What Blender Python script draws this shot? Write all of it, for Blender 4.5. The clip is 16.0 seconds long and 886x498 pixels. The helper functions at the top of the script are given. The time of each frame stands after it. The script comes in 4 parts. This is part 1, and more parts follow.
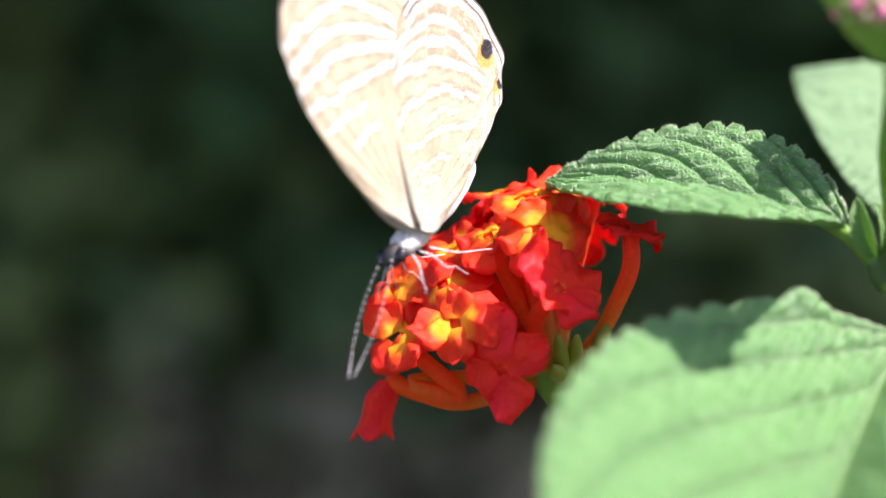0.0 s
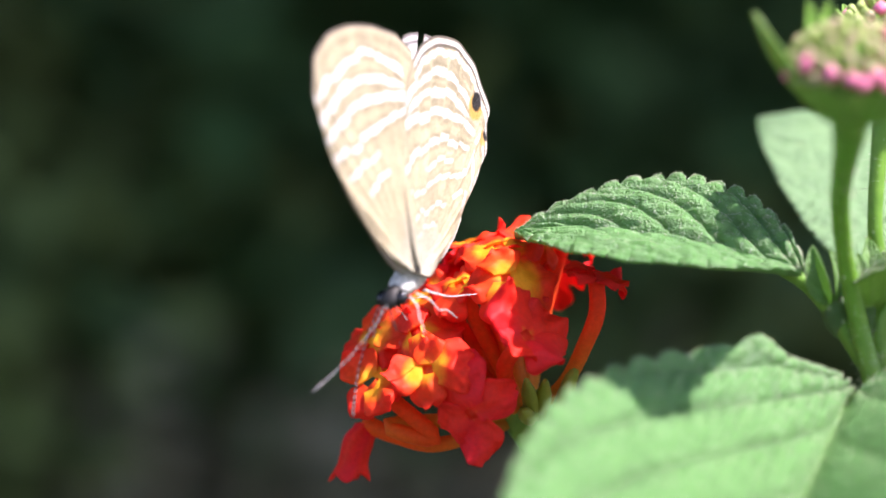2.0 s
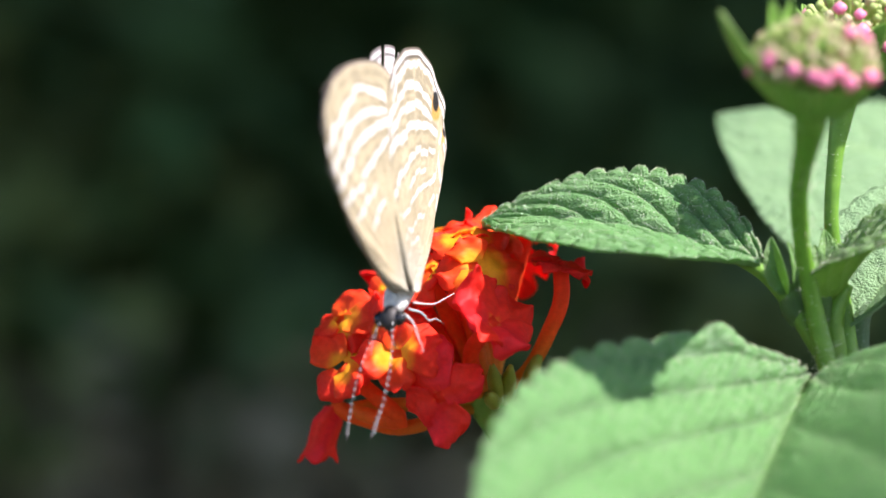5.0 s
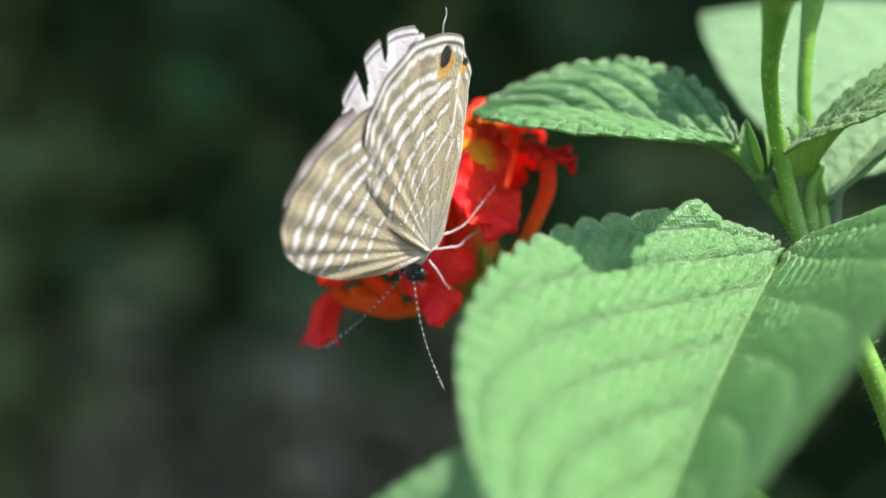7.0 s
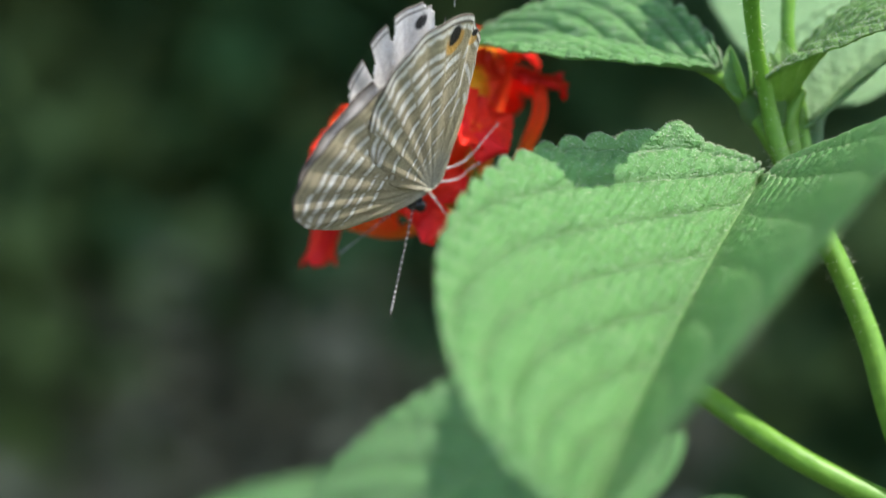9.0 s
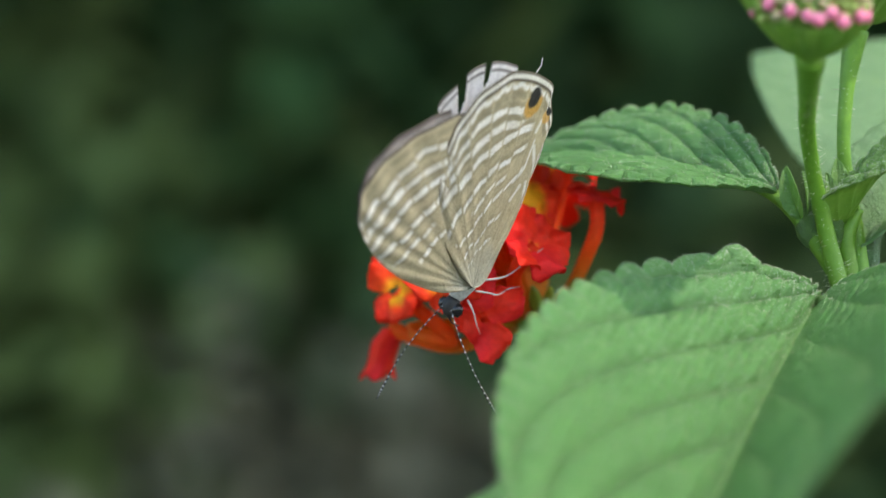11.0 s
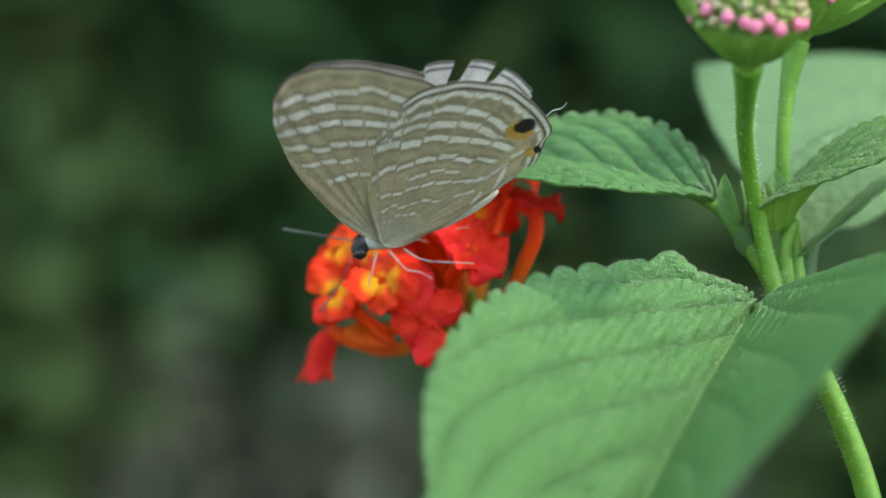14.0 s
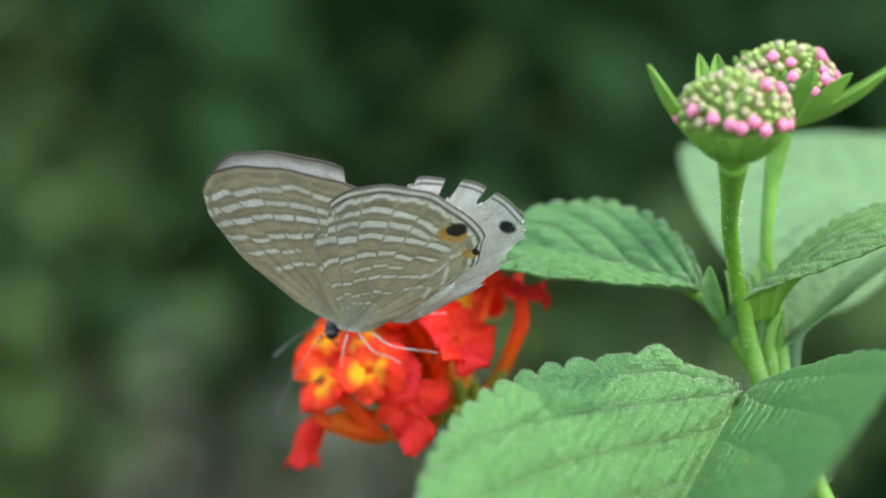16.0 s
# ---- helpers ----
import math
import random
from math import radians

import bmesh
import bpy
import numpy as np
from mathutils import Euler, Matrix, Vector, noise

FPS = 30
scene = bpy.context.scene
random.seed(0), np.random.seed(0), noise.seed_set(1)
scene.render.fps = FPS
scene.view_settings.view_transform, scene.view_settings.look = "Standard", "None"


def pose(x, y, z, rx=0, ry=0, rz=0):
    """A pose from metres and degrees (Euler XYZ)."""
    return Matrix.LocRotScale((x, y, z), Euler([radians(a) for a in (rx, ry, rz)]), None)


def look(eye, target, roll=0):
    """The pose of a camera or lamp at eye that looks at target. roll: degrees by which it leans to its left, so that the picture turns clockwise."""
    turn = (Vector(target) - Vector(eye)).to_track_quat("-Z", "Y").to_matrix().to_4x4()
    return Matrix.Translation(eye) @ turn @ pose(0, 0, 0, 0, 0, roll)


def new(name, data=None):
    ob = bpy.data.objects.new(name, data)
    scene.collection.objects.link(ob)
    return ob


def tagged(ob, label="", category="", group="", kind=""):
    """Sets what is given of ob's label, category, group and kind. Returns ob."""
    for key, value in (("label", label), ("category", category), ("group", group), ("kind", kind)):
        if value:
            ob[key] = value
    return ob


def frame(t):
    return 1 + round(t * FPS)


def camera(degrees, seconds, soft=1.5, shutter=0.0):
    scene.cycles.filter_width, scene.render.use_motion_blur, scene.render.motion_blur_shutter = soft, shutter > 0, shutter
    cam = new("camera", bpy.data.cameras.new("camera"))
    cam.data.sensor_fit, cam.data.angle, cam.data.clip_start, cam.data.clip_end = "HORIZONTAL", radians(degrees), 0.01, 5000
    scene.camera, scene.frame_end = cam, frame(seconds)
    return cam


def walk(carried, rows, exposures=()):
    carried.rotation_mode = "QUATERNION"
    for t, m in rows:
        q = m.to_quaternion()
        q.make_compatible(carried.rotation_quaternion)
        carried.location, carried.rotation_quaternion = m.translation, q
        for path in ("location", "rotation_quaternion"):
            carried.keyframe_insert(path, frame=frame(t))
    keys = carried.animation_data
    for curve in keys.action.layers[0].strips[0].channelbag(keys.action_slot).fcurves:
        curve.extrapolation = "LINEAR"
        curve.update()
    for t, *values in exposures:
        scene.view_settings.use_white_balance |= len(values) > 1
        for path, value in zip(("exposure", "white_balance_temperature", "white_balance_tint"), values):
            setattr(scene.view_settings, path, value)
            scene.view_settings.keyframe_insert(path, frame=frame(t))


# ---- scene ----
# Units: metres. One millimetre is MM; the plant's places are given in millimetres
# from the flower head's middle, which stands 0.70 m above the ground.
MM = 0.001
HEAD = 0.70

cam = camera(20.0, 16.0, soft=1.5)
cam.data.dof.use_dof = True
cam.data.dof.aperture_fstop = 16.0
EYES = [
    (0, -0.0061, -0.17884, 0.70198, 90.44, 0.4, -0.81),
    (0.5, -0.00649, -0.17861, 0.70194, 90.57, 0.23, -0.84),
    (1, -0.00548, -0.18047, 0.70248, 90.5, 0.53, -0.63),
    (1.5, -0.00475, -0.18307, 0.70443, 90.82, 0.77, -0.5),
    (2, -0.00401, -0.18592, 0.7043, 90.82, 0.79, -0.78),
    (2.5, -0.00434, -0.18541, 0.70419, 90.94, 0.71, -0.97),
    (3, -0.00332, -0.18564, 0.70221, 90.92, 0.31, -1.17),
    (5.5, -0.00671, -0.19344, 0.70347, 90.71, 0.26, -2.21),
    (6, -0.0035, -0.196, 0.69933, 90.43, 0.6, -1.85),
    (6.5, -0.00581, -0.19911, 0.69985, 90.19, 0.68, -1.67),
    (7, -0.00366, -0.20067, 0.6976, 89.85, 1.06, -1.46),
    (7.5, -0.00271, -0.20704, 0.69622, 89.82, 0.46, -0.95),
    (8, -0.00032, -0.20742, 0.69282, 89.63, 0.53, -0.8),
    (8.5, 0.00064, -0.20744, 0.6916, 89.41, 0.54, -0.63),
    (11, 0.00046, -0.20885, 0.70156, 89.7, 0.96, 0.88),
    (11.5, -0.00029, -0.20918, 0.70082, 89.81, 0.52, 0.74),
    (12, 0.00053, -0.20812, 0.7016, 89.77, 0.22, 0.56),
    (12.5, 0, -0.20871, 0.7, 89.87, -0.03, 0.23),
    (13, 0.00175, -0.21007, 0.70027, 89.96, -0.16, 0.45),
    (13.5, 0.00305, -0.20863, 0.69956, 89.92, -0.2, 0.34),
    (14, 0.00307, -0.20896, 0.69968, 90.27, -0.14, 0.19),
    (14.5, 0.00293, -0.20881, 0.70093, 90.34, -0.08, 0.31),
    (15, 0.0032, -0.20961, 0.70222, 90.51, 0.05, 0.47),
    (15.5, 0.00223, -0.20948, 0.70244, 90.39, 0.08, 0.37),
    (16, 0.00197, -0.21019, 0.70587, 90.64, 0.06, -0.41),
]

walk(cam, [(t, pose(x, y, z, rx, ry, rz)) for t, x, y, z, rx, ry, rz in EYES],
     exposures=[(0.0, 1.4, 6500, 31.0), (3.0, 1.34, 6500, 27.0), (5.5, 1.26, 6500, 21.0), (6.0, 1.32, 6500, 19.0), (6.5, 1.58, 6550, 17.0), (7.0, 1.68, 6600, 14.0), (8.0, 1.84, 6700, 10.0), (9.4, 1.95, 6900, 10.0), (10.1, 2.05, 7200, 10.0), (10.8, 2.25, 7400, 9.0), (12.5, 2.5, 7500, 4.0), (14.0, 2.5, 7500, 2.0), (16.0, 2.94, 7500, 4.0)])

# ---- light: sun high over the plant's near side, blue sky ----
SUN_WAY = Vector((0.535, -0.28, 0.797)).normalized()
world = bpy.data.worlds.new("sky")
scene.world = world
world.use_nodes = True
wn = world.node_tree.nodes
sky = wn.new("ShaderNodeTexSky")
sky.sky_type = "NISHITA"
sky.sun_disc = False
sky.sun_elevation = math.asin(SUN_WAY.z)
sky.sun_rotation = math.atan2(SUN_WAY.x, SUN_WAY.y)
world.node_tree.links.new(sky.outputs[0], wn["Background"].inputs[0])
wn["Background"].inputs[1].default_value = 0.11

sun_data = bpy.data.lights.new("sun", "SUN")
sun_data.energy = 5.0
sun_data.angle = radians(0.53)
sun_data.color = (1.0, 0.965, 0.91)
sun = new("sun", sun_data)
sun.matrix_world = look(SUN_WAY * 50, (0, 0, 0))


# ---- materials ----
def material(name):
    m = bpy.data.materials.new(name)
    m.use_nodes = True
    nt = m.node_tree
    return m, nt, nt.nodes["Principled BSDF"]


def node(nt, kind, **inputs):
    n = nt.nodes.new(kind)
    for key, value in inputs.items():
        n.inputs[key.replace("_", " ")].default_value = value
    return n


def noise_of(nt, scale, detail=4.0, rough=0.6):
    co = nt.nodes.new("ShaderNodeTexCoord")
    n = node(nt, "ShaderNodeTexNoise", Scale=scale, Detail=detail, Roughness=rough)
    nt.links.new(co.outputs["Object"], n.inputs["Vector"])
    return n


def ramp(nt, source, stops):
    r = nt.nodes.new("ShaderNodeValToRGB")
    while len(r.color_ramp.elements) < len(stops):
        r.color_ramp.elements.new(0.5)
    for el, (at, col) in zip(r.color_ramp.elements, stops):
        el.position, el.color = at, (*col, 1)
    nt.links.new(source, r.inputs[0])
    return r


def mixed(nt, a, b, fac=0.5, blend="MIX"):
    m = nt.nodes.new("ShaderNodeMix")
    m.data_type, m.blend_type = "RGBA", blend
    for socket, value in ((m.inputs[0], fac), (m.inputs[6], a), (m.inputs[7], b)):
        if isinstance(value, (tuple, float, int)):
            socket.default_value = (*value, 1) if isinstance(value, tuple) else value
        else:
            nt.links.new(value, socket)
    return m.outputs[2]


def thin(nt, bsdf, colour, share):
    """Lets part of the light through a thin sheet."""
    tr = nt.nodes.new("ShaderNodeBsdfTranslucent")
    if isinstance(colour, tuple):
        tr.inputs[0].default_value = (*colour, 1)
    else:
        nt.links.new(colour, tr.inputs[0])
    mx = nt.nodes.new("ShaderNodeMixShader")
    mx.inputs[0].default_value = share
    nt.links.new(bsdf.outputs[0], mx.inputs[1])
    nt.links.new(tr.outputs[0], mx.inputs[2])
    nt.links.new(mx.outputs[0], nt.nodes["Material Output"].inputs[0])


def bump(nt, bsdf, source, depth, strength=1.0):
    b = node(nt, "ShaderNodeBump", Strength=strength, Distance=depth)
    nt.links.new(source, b.inputs["Height"])
    nt.links.new(b.outputs[0], bsdf.inputs["Normal"])


def attribute(nt, name):
    at = nt.nodes.new("ShaderNodeAttribute")
    at.attribute_name = name
    return at


def leaf_material(name, dark, light, vein, glow, gloss=0.48, share=0.3):
    m, nt, b = material(name)
    co = nt.nodes.new("ShaderNodeTexCoord")
    big = noise_of(nt, 180.0, 3.0)
    tone = ramp(nt, big.outputs[0], [(0.15, dark), (0.85, light)])
    cells = node(nt, "ShaderNodeTexVoronoi", Scale=900.0)
    nt.links.new(co.outputs["Object"], cells.inputs["Vector"])
    grit = noise_of(nt, 5200.0, 2.0)
    spots = ramp(nt, cells.outputs["Distance"], [(0.0, (1.08, 1.08, 1.08)), (0.75, (0.82, 0.85, 0.8))])
    at = attribute(nt, "vein")
    # painted shading: vein grooves darkened, bulges between them lightened
    groove_shade = ramp(nt, attribute(nt, "puff").outputs["Fac"], [(0.0, (0.42, 0.5, 0.42)), (0.3, (0.85, 0.88, 0.85)), (0.8, (1.2, 1.15, 1.2))])
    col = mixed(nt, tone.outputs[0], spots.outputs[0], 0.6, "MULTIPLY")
    col = mixed(nt, col, groove_shade.outputs[0], 0.8, "MULTIPLY")
    col = mixed(nt, col, vein, at.outputs["Fac"])
    fine = node(nt, "ShaderNodeTexVoronoi", Scale=2100.0)
    nt.links.new(co.outputs["Object"], fine.inputs["Vector"])
    bristle = ramp(nt, fine.outputs["Distance"], [(0.09, (0.8, 0.8, 0.8)), (0.17, (0.0, 0.0, 0.0))])
    col = mixed(nt, col, (0.52, 0.62, 0.47), bristle.outputs[0])
    nt.links.new(col, b.inputs["Base Color"])
    b.inputs["Roughness"].default_value = gloss
    b.inputs["Specular IOR Level"].default_value = 1.0
    b.inputs["IOR"].default_value = 1.56
    high = nt.nodes.new("ShaderNodeMath")
    high.operation = "MULTIPLY_ADD"
    high.inputs[1].default_value = -1.0
    nt.links.new(cells.outputs["Distance"], high.inputs[0])
    nt.links.new(grit.outputs[0], high.inputs[2])
    bump(nt, b, high.outputs[0], 0.0004, 0.9)
    thin(nt, b, glow, share)
    return m


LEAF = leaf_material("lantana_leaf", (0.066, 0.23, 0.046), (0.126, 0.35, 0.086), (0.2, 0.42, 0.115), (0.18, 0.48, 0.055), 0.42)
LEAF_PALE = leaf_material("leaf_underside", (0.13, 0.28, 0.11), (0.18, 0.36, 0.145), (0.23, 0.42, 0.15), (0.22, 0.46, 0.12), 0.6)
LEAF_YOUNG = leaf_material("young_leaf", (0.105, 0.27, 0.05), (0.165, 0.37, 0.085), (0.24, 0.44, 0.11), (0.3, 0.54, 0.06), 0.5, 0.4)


def plain(name, low, high, scale, gloss=0.5, depth=0.0, share=0.0, glow=None):
    m, nt, b = material(name)
    n = noise_of(nt, scale)
    r = ramp(nt, n.outputs[0], [(0.3, low), (0.72, high)])
    nt.links.new(r.outputs[0], b.inputs["Base Color"])
    b.inputs["Roughness"].default_value = gloss
    if depth:
        bump(nt, b, n.outputs[0], depth)
    if share:
        thin(nt, b, glow or high, share)
    return m


STEM = plain("green_stem", (0.1, 0.26, 0.022), (0.17, 0.37, 0.042), 900, 0.45, 0.0001, 0.2)
HAIR = plain("stem_hair", (0.48, 0.56, 0.36), (0.62, 0.68, 0.5), 900, 0.5, 0, 0.4)
BRACT = plain("bract_green", (0.125, 0.29, 0.035), (0.205, 0.39, 0.065), 600, 0.5, 0.0001, 0.2)


def petal_material():
    m, nt, b = material("petal")
    at = attribute(nt, "tint")
    grain = noise_of(nt, 2600.0, 3.0)
    soft = ramp(nt, grain.outputs[0], [(0.25, (0.8, 0.8, 0.8)), (0.75, (1.12, 1.12, 1.12))])
    col = mixed(nt, at.outputs["Color"], soft.outputs[0], 0.6, "MULTIPLY")
    nt.links.new(col, b.inputs["Base Color"])
    b.inputs["Roughness"].default_value = 0.6
    b.inputs["Specular IOR Level"].default_value = 0.28
    bump(nt, b, grain.outputs[0], 0.00005)
    thin(nt, b, col, 0.46)
    return m


PETAL = petal_material()


def wing_material():
    m, nt, b = material("wing_scales")
    at = attribute(nt, "tint")
    dust = noise_of(nt, 4200.0, 3.0, 0.7)
    soft = ramp(nt, dust.outputs[0], [(0.25, (0.82, 0.82, 0.82)), (0.75, (1.18, 1.18, 1.18))])
    col = mixed(nt, at.outputs["Color"], soft.outputs[0], 0.8, "MULTIPLY")
    rubbed = noise_of(nt, 700.0, 5.0, 0.7)
    worn = ramp(nt, rubbed.outputs[0], [(0.3, (0.8, 0.78, 0.74)), (0.7, (1.16, 1.16, 1.17))])
    col = mixed(nt, col, worn.outputs[0], 0.7, "MULTIPLY")
    nt.links.new(col, b.inputs["Base Color"])
    b.inputs["Roughness"].default_value = 0.55
    b.inputs["Specular IOR Level"].default_value = 0.6
    bump(nt, b, dust.outputs[0], 0.0002)
    thin(nt, b, col, 0.25)
    return m


WING = wing_material()
BODY = plain("body_fur", (0.4, 0.41, 0.38), (0.72, 0.72, 0.68), 3000, 0.85, 0.0001)
EYE = plain("eye_black", (0.006, 0.006, 0.007), (0.015, 0.015, 0.016), 900, 0.15)
LEG_PALE = plain("leg_white", (0.36, 0.36, 0.35), (0.62, 0.62, 0.6), 2500, 0.7)
DARK = plain("antenna_dark", (0.012, 0.012, 0.012), (0.035, 0.03, 0.028), 2500, 0.6)

# ---- helpers for meshes ----


def place(x, y, z):
    """World place of a point given in millimetres from the flower head's middle."""
    return Vector((x * MM, y * MM, HEAD + z * MM))


def mesh_of(name, verts, faces, materials, index=None, smooth=True):
    me = bpy.data.meshes.new(name)
    me.from_pydata(verts, [], faces)
    for m in materials:
        me.materials.append(m)
    if index is not None:
        me.polygons.foreach_set("material_index", index)
    me.polygons.foreach_set("use_smooth", [smooth] * len(faces))
    me.update()
    return me


def under(name, me, parent, label=""):
    ob = new(name, me)
    ob.parent = parent
    if label:
        ob["label"] = label
    return ob


def paint(me, values, name="tint"):
    at = me.attributes.new(name, "FLOAT_COLOR", "POINT")
    at.data.foreach_set("color", np.asarray(values, dtype=np.float32).ravel())


def weigh(me, values, name="vein"):
    at = me.attributes.new(name, "FLOAT", "POINT")
    at.data.foreach_set("value", np.asarray(values, dtype=np.float32).ravel())


def spline(points, n):
    """Catmull-Rom through points, n samples."""
    p = np.array(points, float)
    p = np.vstack([2 * p[0] - p[1], p, 2 * p[-1] - p[-2]])
    out = []
    for s in np.linspace(0, len(p) - 3 - 1e-9, n):
        i = int(s)
        t = s - i
        a, b, c, d = p[i:i + 4]
        out.append(0.5 * (2 * b + (c - a) * t + (2 * a - 5 * b + 4 * c - d) * t * t + (3 * b - a - 3 * c + d) * t ** 3))
    return np.array(out)


def tube_data(points, radii, sides=12, n=24):
    """A tapered round tube through points; radii in the points' unit. Verts and faces."""
    c = spline(points, n)
    r = np.interp(np.linspace(0, 1, n), np.linspace(0, 1, len(radii)), radii)
    tan = np.gradient(c, axis=0)
    tan /= np.linalg.norm(tan, axis=1)[:, None]
    ref = np.array((0.0, 0.0, 1.0)) if abs(tan[0][2]) < 0.8 else np.array((1.0, 0.0, 0.0))
    verts, faces = [], []
    for i in range(n):
        a = np.cross(tan[i], ref)
        a /= np.linalg.norm(a)
        ref = np.cross(a, tan[i])
        for k in range(sides):
            w = 2 * math.pi * k / sides
            verts.append(c[i] + r[i] * (math.cos(w) * a + math.sin(w) * ref))
    for i in range(n - 1):
        for k in range(sides):
            faces.append((i * sides + k, i * sides + (k + 1) % sides, (i + 1) * sides + (k + 1) % sides, (i + 1) * sides + k))
    faces.append(tuple(reversed(range(sides))))
    faces.append(tuple(range((n - 1) * sides, n * sides)))
    return verts, faces


def tube(name, points, radii, mat, parent, label="", sides=12, n=24):
    """A tube through points in millimetres from the flower head."""
    v, f = tube_data(points, radii, sides, n)
    v = [(x * MM, y * MM, HEAD + z * MM) for x, y, z in v]
    return under(name, mesh_of(name, v, f, [mat]), parent, label)


def hairs(points, radius, count, length, parent, seed):
    """Short pale hairs standing off a stem, one joined mesh."""
    rng = random.Random(seed)
    c = spline(points, 60)
    verts, faces = [], []
    for _ in range(count):
        i = rng.randrange(1, 59)
        t = Vector(c[i + 1 if i < 59 else i] - c[i - 1]).normalized()
        d = Vector((rng.gauss(0, 1), rng.gauss(0, 1), rng.gauss(0, 1)))
        d = (d - d.dot(t) * t).normalized()
        a = Vector(c[i]) + d * radius * 0.9
        b = a + (d + Vector((rng.gauss(0, 0.25), rng.gauss(0, 0.25), rng.gauss(0, 0.25)))) * length * rng.uniform(0.5, 1.2)
        s = t * 0.03
        q = d.cross(t) * 0.03
        k = len(verts)
        verts += [a + s, a - s * 0.5 + q, a - s * 0.5 - q, b]
        faces += [(k, k + 1, k + 3), (k + 1, k + 2, k + 3), (k + 2, k, k + 3)]
    v = [(x * MM, y * MM, HEAD + z * MM) for x, y, z in verts]
    ob = under("hair", mesh_of("hair", v, faces, [HAIR]), parent, "fine pale hairs")
    ob["kind"] = "stuff"
    return ob


def blade(name, base, tip, up, half, mats, parent, label="", fold=12.0, bow=0.08, curl=0.0, teeth=15, veins=7,
          crease=0.35, tooth=0.05, lobe=0.1, shape=(0.42, 0.8), ns=150, nq=56, thick=0.22, wave=0.0, seed=0, side=(1.0, 1.0), lift=0.0, ladder=1.1, slim=0.0, hump=(0.0, 0.14, 0.05), sweep=0.1, shading=1.0, bristle=0, sway=0.0, net=(0.26, 0.24), cup=0.1):
    """A crenate, quilted lantana leaf from base to tip (millimetres); up: the way its upper face looks; half: half its width;
    fold: degrees by which the halves rise; bow: how far the midrib arches, as a share of the length; sway: how far the tip is bent sideways."""
    base, tip, up = Vector(base), Vector(tip), Vector(up).normalized()
    axis = tip - base
    length = axis.length
    ahead = axis / length
    up = (up - up.dot(ahead) * ahead).normalized()
    across = ahead.cross(up)
    a, b = shape
    peak = (a / (a + b)) ** a * (b / (a + b)) ** b
    rng = random.Random(seed)
    phase = [rng.uniform(0, 6.28) for _ in range(6)]
    top, vein, groove_shade = [], [], []
    fr = [math.tan(radians(x)) for x in (fold if isinstance(fold, tuple) else (fold, fold))]
    for i in range(ns + 1):
        s = i / ns
        s0 = 0.004 + 0.992 * s
        w = half * (s0 ** a) * ((1 - s0) ** b) / peak
        for j in range(nq + 1):
            q = 2 * j / nq - 1
            m = abs(q)
            sd = 0 if q < 0 else 1
            scallop = abs(math.sin(math.pi * teeth * s0 + sd * 0.7))
            edge = 1 + tooth * (scallop ** 0.4 - 0.8) * m ** 5
            y = q * w * edge * side[sd] * (1 - slim * s0 * (1 - sd))
            drift = sway * length * s0 * s0
            back = lobe * length * m ** 1.5 * (1 - s0) ** 2.5
            x = s0 * length - back + tooth * 0.4 * length / teeth * m ** 6
            ph = veins * (s0 - (0.28 + sweep * s0) * m - 0.1 * m * m + 0.03 * sd) + 0.35
            line = abs(ph - round(ph)) * 2
            rung = m * w / ladder + 0.25 * (ph - round(ph)) + 0.16 * noise.noise((s0 * 9, q * 6, seed)) + 0.37 * round(ph)
            fine = abs(math.sin(rung * math.pi)) ** 0.5
            deep = net[0] + net[1] * math.exp(-s0 * 7)
            swollen = math.sin(line * math.pi / 2) ** 0.55 * min(1, m * 9) * (1 - deep + deep * fine)
            swollen += 0.1 * noise.noise((x * 0.8, y * 0.8, seed + 5.0))
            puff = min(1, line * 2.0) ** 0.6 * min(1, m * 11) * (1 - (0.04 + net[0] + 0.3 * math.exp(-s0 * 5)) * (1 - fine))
            h = crease * swollen * (1 - 0.6 * m ** 8)
            h += crease * 0.5 * math.sin(scallop * 1.4) * m ** 7
            z = h + m * w * fr[sd] - curl * (m * w) ** 2 / half + bow * length * 4 * s0 * (1 - s0)
            z += wave * half * m * m * math.sin(7 * s0 + phase[0] + sd * phase[1])
            z += sd * lift * min(1, 1.7 * m * w / half) ** 2 * math.exp(-(s0 / cup) ** 2)
            z += hump[0] * math.exp(-((s0 - hump[1]) / hump[2]) ** 2) * max(0.0, m - 0.55) / 0.45 * sd
            mid = 0.75 * max(0.0, 1 - abs(y) / (0.016 * half * (1.15 - s0) + 0.05))
            lat = max(0.0, 1 - abs(line - 0.09) / 0.07) * 0.35 * (1 - 0.4 * m)
            top.append(base + ahead * x + across * (y + drift) + up * z)
            vein.append(max(mid, lat))
            # how much groove shade goes into the colour; 1 in puff is unshaded
            groove_shade.append(1 - (1 - puff) * shading)
    n = len(top)
    cols = nq + 1
    low = []
    for i in range(ns + 1):
        for j in range(cols):
            low.append(top[i * cols + j] - up * thick)
    verts = top + low
    faces, idx = [], []
    for i in range(ns):
        for j in range(nq):
            k = i * cols + j
            faces.append((k, k + cols, k + cols + 1, k + 1))
            idx.append(0)
            faces.append((n + k, n + k + 1, n + k + cols + 1, n + k + cols))
            idx.append(1)
        k = i * cols
        faces.append((k, n + k, n + k + cols, k + cols))
        idx.append(0)
        k = i * cols + nq
        faces.append((k, k + cols, n + k + cols, n + k))
        idx.append(0)
    v = [(p.x * MM, p.y * MM, HEAD + p.z * MM) for p in verts]
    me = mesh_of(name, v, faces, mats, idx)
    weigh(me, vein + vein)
    weigh(me, groove_shade + groove_shade, "puff")
